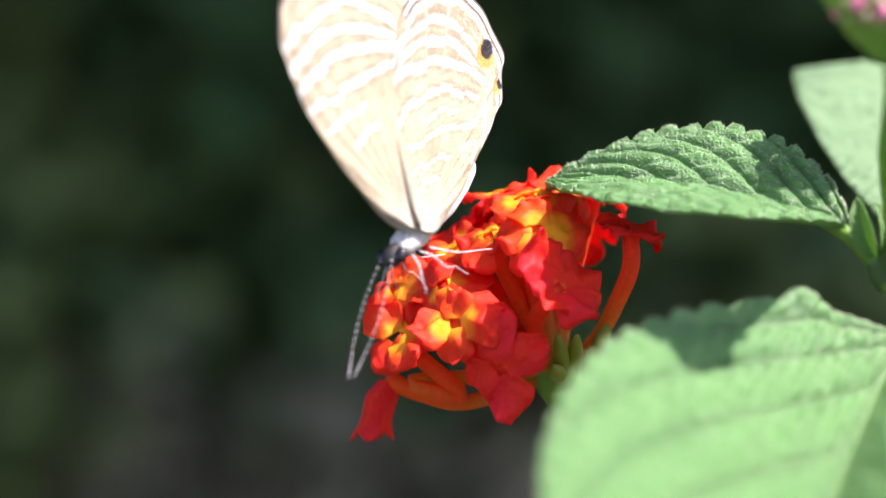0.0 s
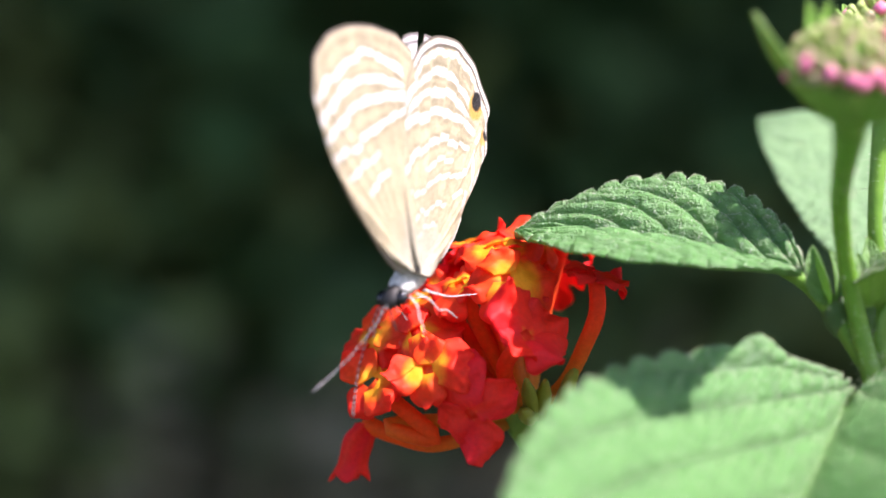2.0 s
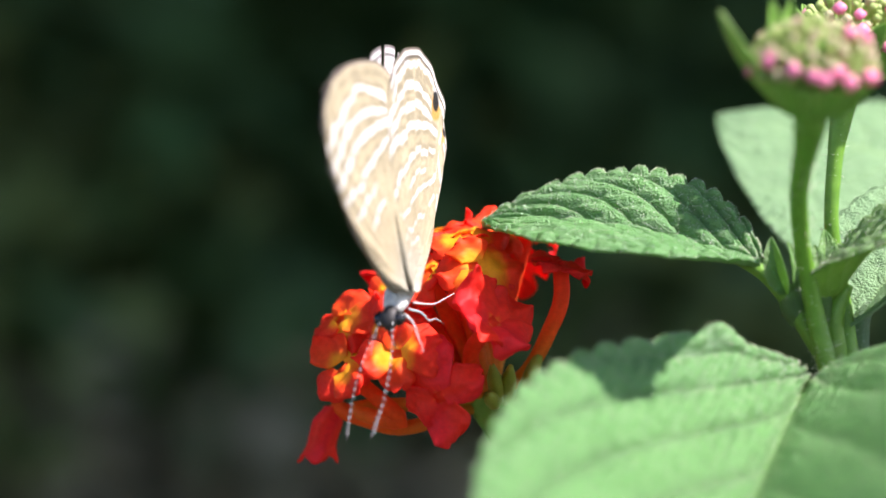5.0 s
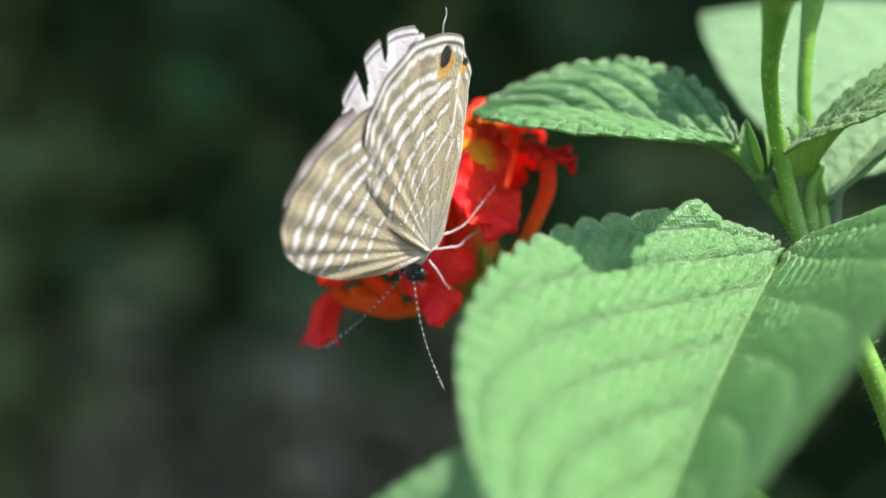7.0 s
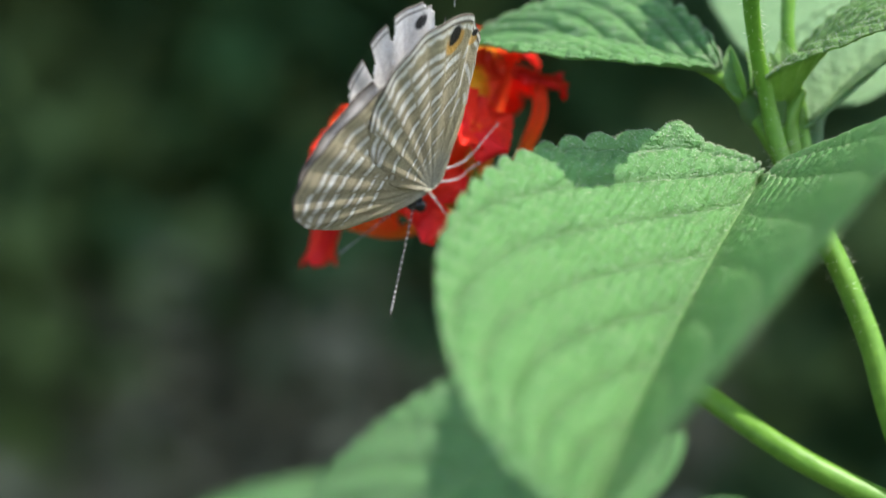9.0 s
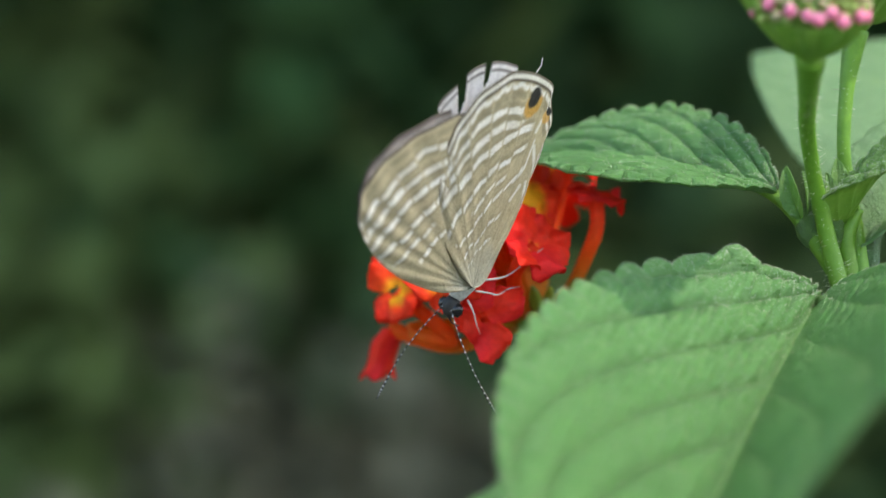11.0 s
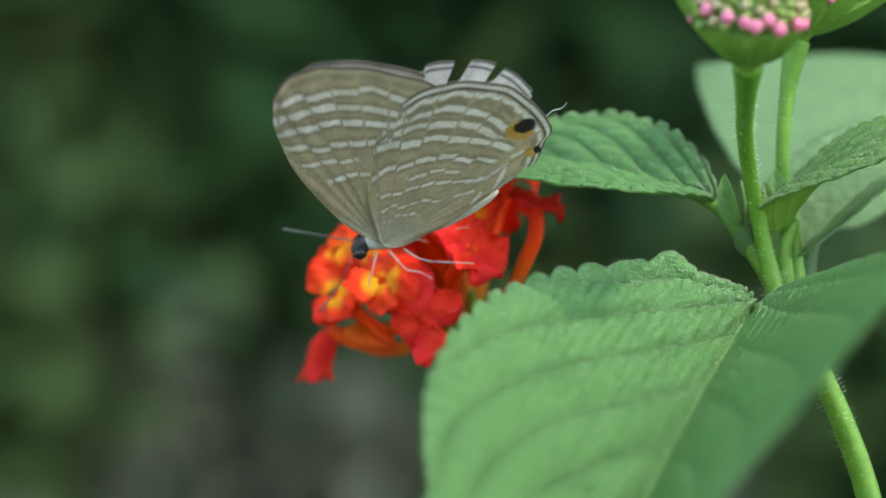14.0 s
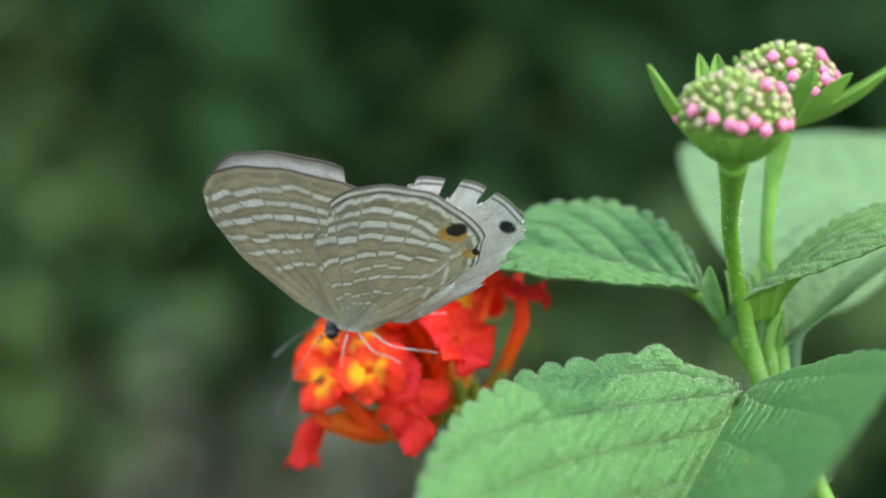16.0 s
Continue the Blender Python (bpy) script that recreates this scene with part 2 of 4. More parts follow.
    leaf = under(name, me, parent, label)
    if bristle:
        spots = []
        for k in range(bristle):
            i = int(ns * rng.random() ** 1.6)
            j = rng.choice((0, nq)) if k % 10 == 0 else nq - int(nq * 0.5 * rng.random() ** 2) if k % 2 else rng.randrange(nq + 1)
            out = (-across if j == 0 else across if j == nq else across * rng.gauss(0, 0.4)) + up * rng.uniform(0.4, 1.2)
            spots.append((top[i * cols + j], (out + ahead * rng.gauss(0, 0.4)).normalized(), rng.uniform(0.08, 0.2)))
        bristles(spots, leaf)
    return leaf


def bristles(spots, parent):
    """Short stiff hairs on a leaf; spots: (foot, way, length) in millimetres."""
    verts, faces = [], []
    for foot, way, length in spots:
        e1 = way.orthogonal().normalized() * 0.036
        e2 = way.cross(e1).normalized() * 0.036
        k = len(verts)
        verts += [place(*(foot + e1)), place(*(foot - 0.5 * e1 + 0.87 * e2)), place(*(foot - 0.5 * e1 - 0.87 * e2)), place(*(foot + way * length))]
        faces += [(k, k + 1, k + 3), (k + 1, k + 2, k + 3), (k + 2, k, k + 3)]
    ob = under("bristle", mesh_of("bristle", [tuple(v) for v in verts], faces, [HAIR]), parent, "short pale bristles")
    ob["kind"] = "stuff"


# ---- ground ----
def ground():
    n = 60
    verts, faces = [], []
    for i in range(n + 1):
        for j in range(n + 1):
            u, v = 2 * i / n - 1, 2 * j / n - 1
            x, y = 400 * u * abs(u) ** 2.2, 400 * v * abs(v) ** 2.2
            verts.append((x, y, 0.03 * noise.noise((x * 1.3, y * 1.3, 0))))
    for i in range(n):
        for j in range(n):
            k = i * (n + 1) + j
            faces.append((k, k + n + 1, k + n + 2, k + 1))
    m = plain("garden_soil", (0.03, 0.03, 0.018), (0.075, 0.07, 0.042), 9, 0.9, 0.01)
    return tagged(new("ground", mesh_of("ground", verts, faces, [m])), "brown garden soil with a low rise", "ground", kind="structure")


ground()


# ---- hedge behind, and an unseen tree added to shade it ----
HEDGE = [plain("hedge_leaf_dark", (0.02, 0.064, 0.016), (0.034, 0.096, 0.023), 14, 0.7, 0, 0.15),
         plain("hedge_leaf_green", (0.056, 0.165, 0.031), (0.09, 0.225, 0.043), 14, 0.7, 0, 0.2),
         plain("hedge_leaf_withered", (0.19, 0.188, 0.125), (0.25, 0.245, 0.17), 5, 0.8, 0, 0.1),
         plain("hedge_leaf_olive", (0.12, 0.19, 0.058), (0.155, 0.235, 0.074), 14, 0.7, 0, 0.2)]


def foliage(name, spots):
    """One mesh of bent, pointed leaves; spots: (place, size, kind)."""
    rng = random.Random(11)
    verts, faces, idx = [], [], []
    for c, size, kind in spots:
        d = Vector((rng.gauss(0, 0.6), rng.gauss(-0.4, 0.5), rng.gauss(-0.2, 0.6))).normalized()
        s = d.cross(Vector((rng.gauss(0, 1), rng.gauss(0, 1), rng.gauss(0, 1)))).normalized()
        n = d.cross(s)
        k = len(verts)
        verts += [c, c + d * size * 0.35 + s * size * 0.26 + n * size * 0.06, c + d * size * 0.4, c + d * size * 0.35 - s * size * 0.26 + n * size * 0.06,
                  c + d * size * 0.75 + s * size * 0.17, c + d * size * 0.75 - s * size * 0.17, c + d * size - n * size * 0.1]
        faces += [(k, k + 1, k + 2), (k, k + 2, k + 3), (k + 1, k + 4, k + 2), (k + 2, k + 4, k + 6), (k + 2, k + 6, k + 5), (k + 2, k + 5, k + 3)]
        idx += [kind] * 6
    return mesh_of(name, [tuple(v) for v in verts], faces, HEDGE, idx)


def hedge():
    rng = random.Random(4)
    spots = []
    for k in range(29500):
        y = 1.0 + 0.7 * rng.random() ** 1.3
        if k < 26000:
            c = Vector((rng.uniform(-0.55, 0.55), y, rng.uniform(0.35, 1.05))) if k % 3 else Vector((rng.uniform(-1.9, 1.9), y, rng.uniform(0.02, 1.6)))
        else:  # its top and back
            w = rng.uniform(0, math.pi)
            c = Vector((rng.uniform(-1.9, 1.9), 2.15 + 0.62 * math.cos(w) + rng.uniform(-0.1, 0.1), 0.9 + 0.85 * math.sin(w) - rng.uniform(0, 0.9) * (w < 0.5)))
        size = rng.uniform(0.024, 0.045) if k % 3 and k < 26000 else rng.uniform(0.04, 0.09)
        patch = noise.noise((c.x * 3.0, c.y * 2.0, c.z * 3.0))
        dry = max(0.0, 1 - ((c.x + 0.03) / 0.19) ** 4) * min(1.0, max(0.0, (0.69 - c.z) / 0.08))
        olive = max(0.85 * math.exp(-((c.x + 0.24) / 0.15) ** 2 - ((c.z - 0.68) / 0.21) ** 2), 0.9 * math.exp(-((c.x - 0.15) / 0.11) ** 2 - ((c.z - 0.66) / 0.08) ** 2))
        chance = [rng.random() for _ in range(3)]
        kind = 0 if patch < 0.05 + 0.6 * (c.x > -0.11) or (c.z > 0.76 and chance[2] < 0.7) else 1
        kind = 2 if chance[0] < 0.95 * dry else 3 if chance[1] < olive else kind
        spots.append((c, size, kind))
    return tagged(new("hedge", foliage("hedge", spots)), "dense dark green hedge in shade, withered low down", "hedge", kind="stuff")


hedge()


def backing():
    """An added sheet inside the hedge, coloured dark for the shade between its leaves."""
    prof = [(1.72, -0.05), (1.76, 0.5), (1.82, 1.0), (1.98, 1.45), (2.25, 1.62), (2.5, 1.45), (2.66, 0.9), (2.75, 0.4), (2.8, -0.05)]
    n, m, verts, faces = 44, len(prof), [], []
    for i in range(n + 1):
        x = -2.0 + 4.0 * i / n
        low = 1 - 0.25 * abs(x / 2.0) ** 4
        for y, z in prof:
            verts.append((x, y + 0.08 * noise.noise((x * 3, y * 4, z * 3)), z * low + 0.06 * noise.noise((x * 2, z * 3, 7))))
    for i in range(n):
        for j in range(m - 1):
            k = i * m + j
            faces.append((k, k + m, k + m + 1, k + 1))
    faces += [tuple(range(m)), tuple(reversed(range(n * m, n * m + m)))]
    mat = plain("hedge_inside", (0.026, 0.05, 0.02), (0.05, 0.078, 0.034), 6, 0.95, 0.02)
    return tagged(new("hedge_backing", mesh_of("hedge_backing", verts, faces, [mat])), "dark sheet added inside the hedge for the shade behind its leaves", "hedge", kind="structure")


backing()


def added_shade_tree():
    """A low tree out of view, added to keep the hedge in the shade."""
    tree = tagged(new("added_shade_tree"), "unseen low leafy tree added to shade the hedge", "tree")
    wood = plain("tree_bark", (0.05, 0.04, 0.03), (0.12, 0.1, 0.075), 30, 0.9, 0.004)
    fork = (1.05, 3.05, 1.25)

    def bough(name, points, radii):
        v, f = tube_data(points, radii, 10, 24)
        under(name, mesh_of(name, [tuple(p) for p in v], f, [wood]), tree)

    bough("trunk", [(1.2, 3.2, -0.05), (1.16, 3.16, 0.4), (1.1, 3.08, 0.9), fork], [0.15, 0.11, 0.1, 0.09])
    rng = random.Random(8)
    for x, y in ((-1.3, 1.9), (-0.9, 0.7), (0.2, 0.3), (0.9, 1.2), (1.9, 0.5), (2.7, 1.3), (2.5, 2.5), (0.3, 2.2)):
        mid = (fork[0] + 0.45 * (x - fork[0]), fork[1] + 0.45 * (y - fork[1]), 1.9)
        bough("limb", [fork, mid, (x, y, 2.1 + rng.uniform(-0.05, 0.15))], [0.07, 0.045, 0.02])
    spots = []
    for _ in range(8500):
        x, y = rng.uniform(-1.6, 3.0), rng.uniform(0.02, 2.9)
        edge = 0.25 * (abs(x - 0.7) / 2.3) ** 3
        spots.append((Vector((x, y, 1.78 + 0.16 * math.sin(y * 2) + rng.uniform(0, 0.5) * (1 - edge) + 0.12 * noise.noise((x * 2, y * 2, 0)))), rng.uniform(0.14, 0.24), 0 if rng.random() < 0.6 else 1))
    crown = under("crown", foliage("crown", spots), tree)
    crown["kind"] = "stuff"
    return tree


added_shade_tree()

# ---- the lantana shrub ----
shrub = tagged(new("lantana_shrub"), "green lantana shrub with red flower and pink buds", "shrub")

P_ONE = [(25.2, -21.3, 14.6), (25.45, -18.3, 13.0), (25.8, -14.5, 11.5), (26.25, -10.5, 9.5), (27.1, -7, 6.3), (28.1, -5, 2.6), (29, -4.5, -1.1), (29.7, -4.5, -3.8)]
P_TWO = [(31.6, -1.1, 17.9), (31.2, -1.2, 15.8), (30.75, -1.3, 13.1), (30.4, -1.3, 8.6), (30.7, -1, 5.4), (31.2, -1, 2.4), (31.5, -2, -1), (31.6, -3, -3.9)]
P_MAIN = [(29, -4.5, -1.1), (29.7, -4.5, -3.8), (30.9, -4.5, -5.5), (33, -4.5, -9.2), (34.8, -4.5, -13.1), (36.6, -4.5, -17.9), (38.2, -4.5, -23.9), (41.5, -3.6, -33), (46, -1, -47), (52, 4, -70), (58, 12, -120), (63, 25, -220), (66, 34, -400), (68, 40, -702)]
tube("stem", P_MAIN, [0.72, 0.8, 0.86, 0.92, 0.96, 1.0, 1.05, 1.15, 1.4, 1.8, 2.4, 3, 4, 5], STEM, shrub, n=150)
tube("peduncle", P_ONE, [1.25, 0.92, 0.74, 0.66, 0.62, 0.68, 0.75, 0.8], STEM, shrub, n=44)
tube("peduncle", P_TWO, [1.1, 0.85, 0.62, 0.56, 0.6, 0.66, 0.7, 0.75], STEM, shrub, n=44)
P_FLOWER = [(4.5, 9.5, -6.5), (7.5, 9.0, -11), (14.0, 6.0, -16), (23.0, 1.5, -21.5), (31, -3, -27), (40.9, -3.7, -32.0)]
tube("peduncle", P_FLOWER, [1.2, 0.8, 0.85, 0.95, 1.0, 1.0], STEM, shrub, "flower stalk of the red flower head", n=40)
hairs(P_ONE, 0.85, 260, 0.4, shrub, 1)
hairs(P_TWO, 0.75, 160, 0.4, shrub, 2)
hairs(P_MAIN[:6], 1.15, 260, 0.5, shrub, 3)

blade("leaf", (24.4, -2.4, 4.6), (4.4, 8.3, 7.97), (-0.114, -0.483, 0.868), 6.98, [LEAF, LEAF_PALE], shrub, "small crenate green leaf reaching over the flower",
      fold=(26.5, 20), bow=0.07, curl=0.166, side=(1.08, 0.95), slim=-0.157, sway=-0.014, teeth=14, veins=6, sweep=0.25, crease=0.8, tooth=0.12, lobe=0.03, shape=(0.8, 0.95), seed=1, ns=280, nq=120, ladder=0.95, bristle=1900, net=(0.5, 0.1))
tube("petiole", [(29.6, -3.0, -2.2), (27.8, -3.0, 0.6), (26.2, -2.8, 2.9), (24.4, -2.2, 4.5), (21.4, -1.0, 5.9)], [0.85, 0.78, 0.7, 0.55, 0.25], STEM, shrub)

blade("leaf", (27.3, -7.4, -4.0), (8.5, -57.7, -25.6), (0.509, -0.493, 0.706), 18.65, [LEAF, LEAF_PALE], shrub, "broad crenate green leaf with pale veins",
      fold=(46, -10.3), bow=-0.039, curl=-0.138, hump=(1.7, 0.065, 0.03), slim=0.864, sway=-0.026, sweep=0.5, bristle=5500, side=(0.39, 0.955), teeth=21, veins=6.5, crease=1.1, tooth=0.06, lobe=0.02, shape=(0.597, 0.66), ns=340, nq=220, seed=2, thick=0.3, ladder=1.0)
tube("petiole", [(31.0, -4.6, -8.5), (29.6, -6.4, -6.6), (28.4, -8.0, -4.9), (27.2, -8.9, -4.1)], [0.9, 0.9, 0.8, 0.5], LEAF_YOUNG, shrub)

blade("leaf", (47.7, 25.3, 11.1), (28.3, 35.6, 19.4), (0.094, -0.511, 0.855), 19.4, [LEAF_PALE, LEAF_PALE], shrub, "large pale green leaf behind the buds",
      fold=(-7, -6), bow=0.04, sway=-0.129, side=(1.03, 0.97), teeth=24, veins=6, crease=0.4, tooth=0.05, shape=(0.221, 0.913), shading=0.3, ladder=3.0, seed=3, ns=110, nq=60)
blade("leaf", (30.4, -2.8, 2.2), (48.5, -8.0, 10.2), (-0.3, -0.5, 0.81), 3.4, [LEAF_YOUNG, BRACT], shrub, "young crenate leaf curving away from the node",
      fold=(0, -4), bow=0.22, curl=0.06, lift=3.4, cup=0.3, net=(0.6, 0.0), ladder=0.8, teeth=18, veins=8, crease=0.42, shading=0.8, tooth=0.1, shape=(0.42, 0.7), bristle=2600, seed=4, ns=220, nq=90)
tube("petiole", [(31.0, -2.6, -5.5), (30.6, -2.4, -2.4), (30.3, -2.6, 0.6), (31.4, -2.8, 3.2)], [0.9, 0.9, 0.8, 0.4], STEM, shrub)
blade("leaf", (32.6, -1.0, 0.6), (50.0, 10.0, 9.0), (-0.45, -0.35, 0.82), 5.6, [LEAF_PALE, LEAF_PALE], shrub, "pale leaf showing its underside",
      fold=(34, 14), bow=0.13, teeth=12, veins=6, crease=0.25, shading=0.15, ladder=2.0, tooth=0.1, shape=(0.45, 0.7), seed=5, ns=90, nq=40)
tube("petiole", [(32.2, -3.0, -7.0), (32.3, -2.0, -3.0), (32.6, -1.2, 0.2), (33.6, -0.6, 1.8)], [0.9, 0.85, 0.75, 0.35], LEAF_PALE, shrub)
for k, (b0, t0, u0, h0) in enumerate((((26.4, -3.6, 2.8), (25.4, -3.6, 6.8), (-0.5, -0.8, 0.2), 0.85), ((27.2, -3.0, 2.8), (26.8, -2.6, 6.4), (0.5, -0.8, 0.2), 0.8),
                                      ((28.8, -3.2, 2.4), (28.6, -3.8, 6.2), (0.3, -0.9, 0.2), 0.8), ((29.4, -2.4, 3.2), (29.7, -2.0, 7.4), (0.2, -0.9, 0.3), 0.9))):
    blade("leaflet", b0, t0, u0, h0, [LEAF_YOUNG, LEAF_YOUNG], shrub, "tiny young leaf in the axil", fold=36, bow=0.12, teeth=6, veins=4, crease=0.1, shading=0.3, tooth=0.1, shape=(0.5, 0.8), ns=60, nq=24, thick=0.14, seed=10 + k)
for b0, t0 in (((29.0, -2.8, -0.4), (29.2, -3.2, 3.4)), ((27.5, -2.8, 0.2), (26.7, -3.0, 3.2))):
    b0, t0 = Vector(b0), Vector(t0)
    tube("axil_bud", [tuple(b0), tuple(b0.lerp(t0, 0.5)), tuple(t0)], [0.5, 1.0, 0.95, 0.4], LEAF_YOUNG, shrub, "green bud in the leaf axil", n=14)

blade("leaf", (21.0, 33.0, -27.0), (-15.0, 39.0, -42.0), (-0.82, -0.55, 0.12), 11.0, [LEAF, LEAF_PALE], shrub, "low green leaf half in the shade of the broad leaf",
      fold=6, bow=0.06, teeth=18, veins=6, crease=0.5, shading=0.5, tooth=0.05, shape=(0.4, 0.7), seed=6, ns=110, nq=50)
blade("leaf", (2.0, 78.0, -45.0), (-38.0, 88.0, -50.0), (-0.7, -0.6, 0.35), 10.0, [LEAF, LEAF_PALE], shrub, "low green leaf deep in the shrub",
      fold=6, bow=0.06, teeth=16, veins=6, crease=0.5, shading=0.5, tooth=0.05, shape=(0.4, 0.7), seed=8, ns=80, nq=40)
blade("leaf", (29.0, 26.0, -36.0), (6.0, 36.0, -56.0), (0.05, -0.8, -0.5), 8.0, [LEAF, LEAF_PALE], shrub, "low green leaf on the lower stem",
      fold=6, bow=0.05, teeth=16, veins=6, crease=0.5, tooth=0.05, seed=7, ns=90, nq=40)


# ---- flower head ----
RED, CRIMSON, ORANGE, YELLOW = (0.96, 0.046, 0.018), (0.93, 0.032, 0.036), (0.97, 0.15, 0.012), (0.97, 0.5, 0.02)


def mix_colour(a, b, t):
    t = min(1.0, max(0.0, t))
    return tuple(x + (y - x) * t for x, y in zip(a, b))


def step(a, b, x):
    t = min(1.0, max(0.0, (x - a) / (b - a)))
    return t * t * (3 - 2 * t)


def floret_mesh(name, ripe, seed, spread=0.25, size=3.1, stalk=((0, 0, -9), (0.6, 0, -5), (0, 0, 0))):
    """A floret whose mouth is at the origin and looks along +z; ripe: 0 orange and yellow to 1 all red."""
    rng = random.Random(seed)
    verts, faces, cols = [], [], []
    lobes = 5 if rng.random() < 0.35 else 4
    gaps = [2 * math.pi * (k + rng.uniform(-0.1, 0.1)) / lobes for k in range(lobes)]
    lens = [size * rng.uniform(0.8, 1.0) for _ in range(lobes)]
    lens[0] *= 1.25
    tilt = [spread + rng.uniform(-0.4, 0.55) for _ in range(lobes)]
    nr, na = 18, 22
    for k in range(lobes):
        w0 = gaps[k]
        wide = lens[k] * rng.uniform(0.66, 0.84)
        curl = rng.uniform(-0.1, 0.65)
        ph = rng.uniform(0, 6.28)
        start = len(verts)
        for layer in (0, 1):
            for i in range(nr + 1):
                r = i / nr
                for j in range(na + 1):
                    q = 2 * j / na - 1
                    prof = 0.5 + 0.5 * math.sin(min(1.0, r * 1.3) * math.pi / 2) ** 1.3
                    prof *= math.sqrt(max(0.03, 1 - max(0.0, (r - 0.6) / 0.42) ** 2.4))
                    bent = math.cos(math.atan(tilt[k]))
                    x = 0.42 + lens[k] * (r - 0.16 * r * q * q) * bent
                    y = q * wide * prof * 0.82
                    z = lens[k] * (tilt[k] * bent * r - curl * r * r * 0.7) - 0.22 * lens[k] * q * q * r + 0.06 * math.sin(4 * q + ph) * r * lens[k]
                    z += 0.02 * lens[k] * math.sin(7 * r + 3 * q + ph) + 0.25 * (1 - r) ** 3
                    z += lens[k] * r * (0.42 * noise.noise((x * 0.65, y * 0.65, seed * 3.1 + k)) + 0.1 * noise.noise((x * 1.5, y * 1.5, seed + k)))
                    x += 0.35 * r * noise.noise((q * 2.2, seed, k))
                    z -= layer * 0.2 * (1 - 0.5 * r)
                    verts.append((x * math.cos(w0) - y * math.sin(w0), x * math.sin(w0) + y * math.cos(w0), z + 0.12 * (k % 2)))
                    heart = (1 - r) * (1.25 - 0.45 * abs(q)) * (0.65 + 0.2 * ((seed * 7 + k * 3) % 5) if ripe < 0.6 else 1.0) + 0.16 * noise.noise((x, y, seed + 9.0))
                    c = mix_colour(RED, CRIMSON, 0.5 + 0.5 * math.sin(ph + 2 * q)) if ripe > 0.6 else mix_colour(ORANGE, RED, ripe + 0.75 * r + 0.2 * math.sin(ph))
                    c = mix_colour(c, YELLOW, (heart - 0.42 - 0.8 * ripe) * 2.6)
                    cols.append((*c, 1))
        cnt = (nr + 1) * (na + 1)
        for i in range(nr):
            for j in range(na):
                a = start + i * (na + 1) + j
                faces.append((a, a + na + 1, a + na + 2, a + 1))
                faces.append((cnt + a, cnt + a + 1, cnt + a + na + 2, cnt + a + na + 1))
        rim = [start + i * (na + 1) for i in range(nr + 1)] + [start + nr * (na + 1) + j for j in range(1, na + 1)] + [start + i * (na + 1) + na for i in range(nr - 1, -1, -1)]
        for a, b in zip(rim, rim[1:]):
            faces.append((a, cnt + a, cnt + b, b))
    v, f = tube_data(stalk, [0.5, 0.6, 0.66, 0.62], 10, 18)
    k = len(verts)
    verts += [tuple(p) for p in v]
    faces += [tuple(i + k for i in q) for q in f]
    for i in range(len(v)):
        s = (i // 10) / 17
        cols.append((*mix_colour(mix_colour((0.6, 0.42, 0.04), ORANGE, s * 1.7), RED, (s - 0.3) * 1.3 if ripe > 0.4 else s * 0.35), 1))
    me = mesh_of(name, [(x * MM, y * MM, z * MM) for x, y, z in verts], faces, [PETAL])
    paint(me, cols)
    return me


ROOT = Vector((5.0, 9.5, -6.0))
v, f = tube_data([(4.6, 9.7, -7.5), (4.9, 9.4, -6.2), (5.0, 9.2, -5.0), (5.0, 9.0, -4.0)], [1.0, 1.8, 2.0, 0.9], 14, 12)
head = under("flower_head", mesh_of("flower_head", [(x * MM, y * MM, HEAD + z * MM) for x, y, z in v], f, [STEM]), shrub, "red and orange lantana flower head")


def floret(at, way, ripe, seed, spread=0.25, size=3.1, turn=0.0, bulge=1.5, via=()):
    """A floret of the head with its mouth at a place, looking along way, its tube running back to the root."""
    at, way, size = Vector(at), Vector(way).normalized(), size * 1.3
    rot = way.to_track_quat("Z", "Y").to_matrix() @ Matrix.Rotation(turn, 3, "Z")
    back = rot.inverted() @ (ROOT - at)
    far = back.length
    bend = max(-1.0, min(1.0, bulge / 6))
    stalk = ((back.x, back.y, back.z), (back.x * (0.62 - 0.25 * bend), back.y * (0.62 - 0.25 * bend), back.z * (0.62 + 0.2 * bend) - 0.9), (back.x * 0.1, back.y * 0.1, -(0.33 + 0.2 * bend) * far), (0, 0, 0.1))
    if via:
        stalk = [tuple(rot.inverted() @ (Vector(p) - at)) for p in (ROOT, *via)] + [(0, 0, 0.1)]
    me = floret_mesh("floret", ripe, seed, spread, size, stalk)
    ob = under("floret", me, head, "orange and yellow floret" if ripe < 0.5 else "ripe red floret")
    ob.matrix_basis = Matrix.Translation(place(*at)) @ rot.to_4x4()
    return ob


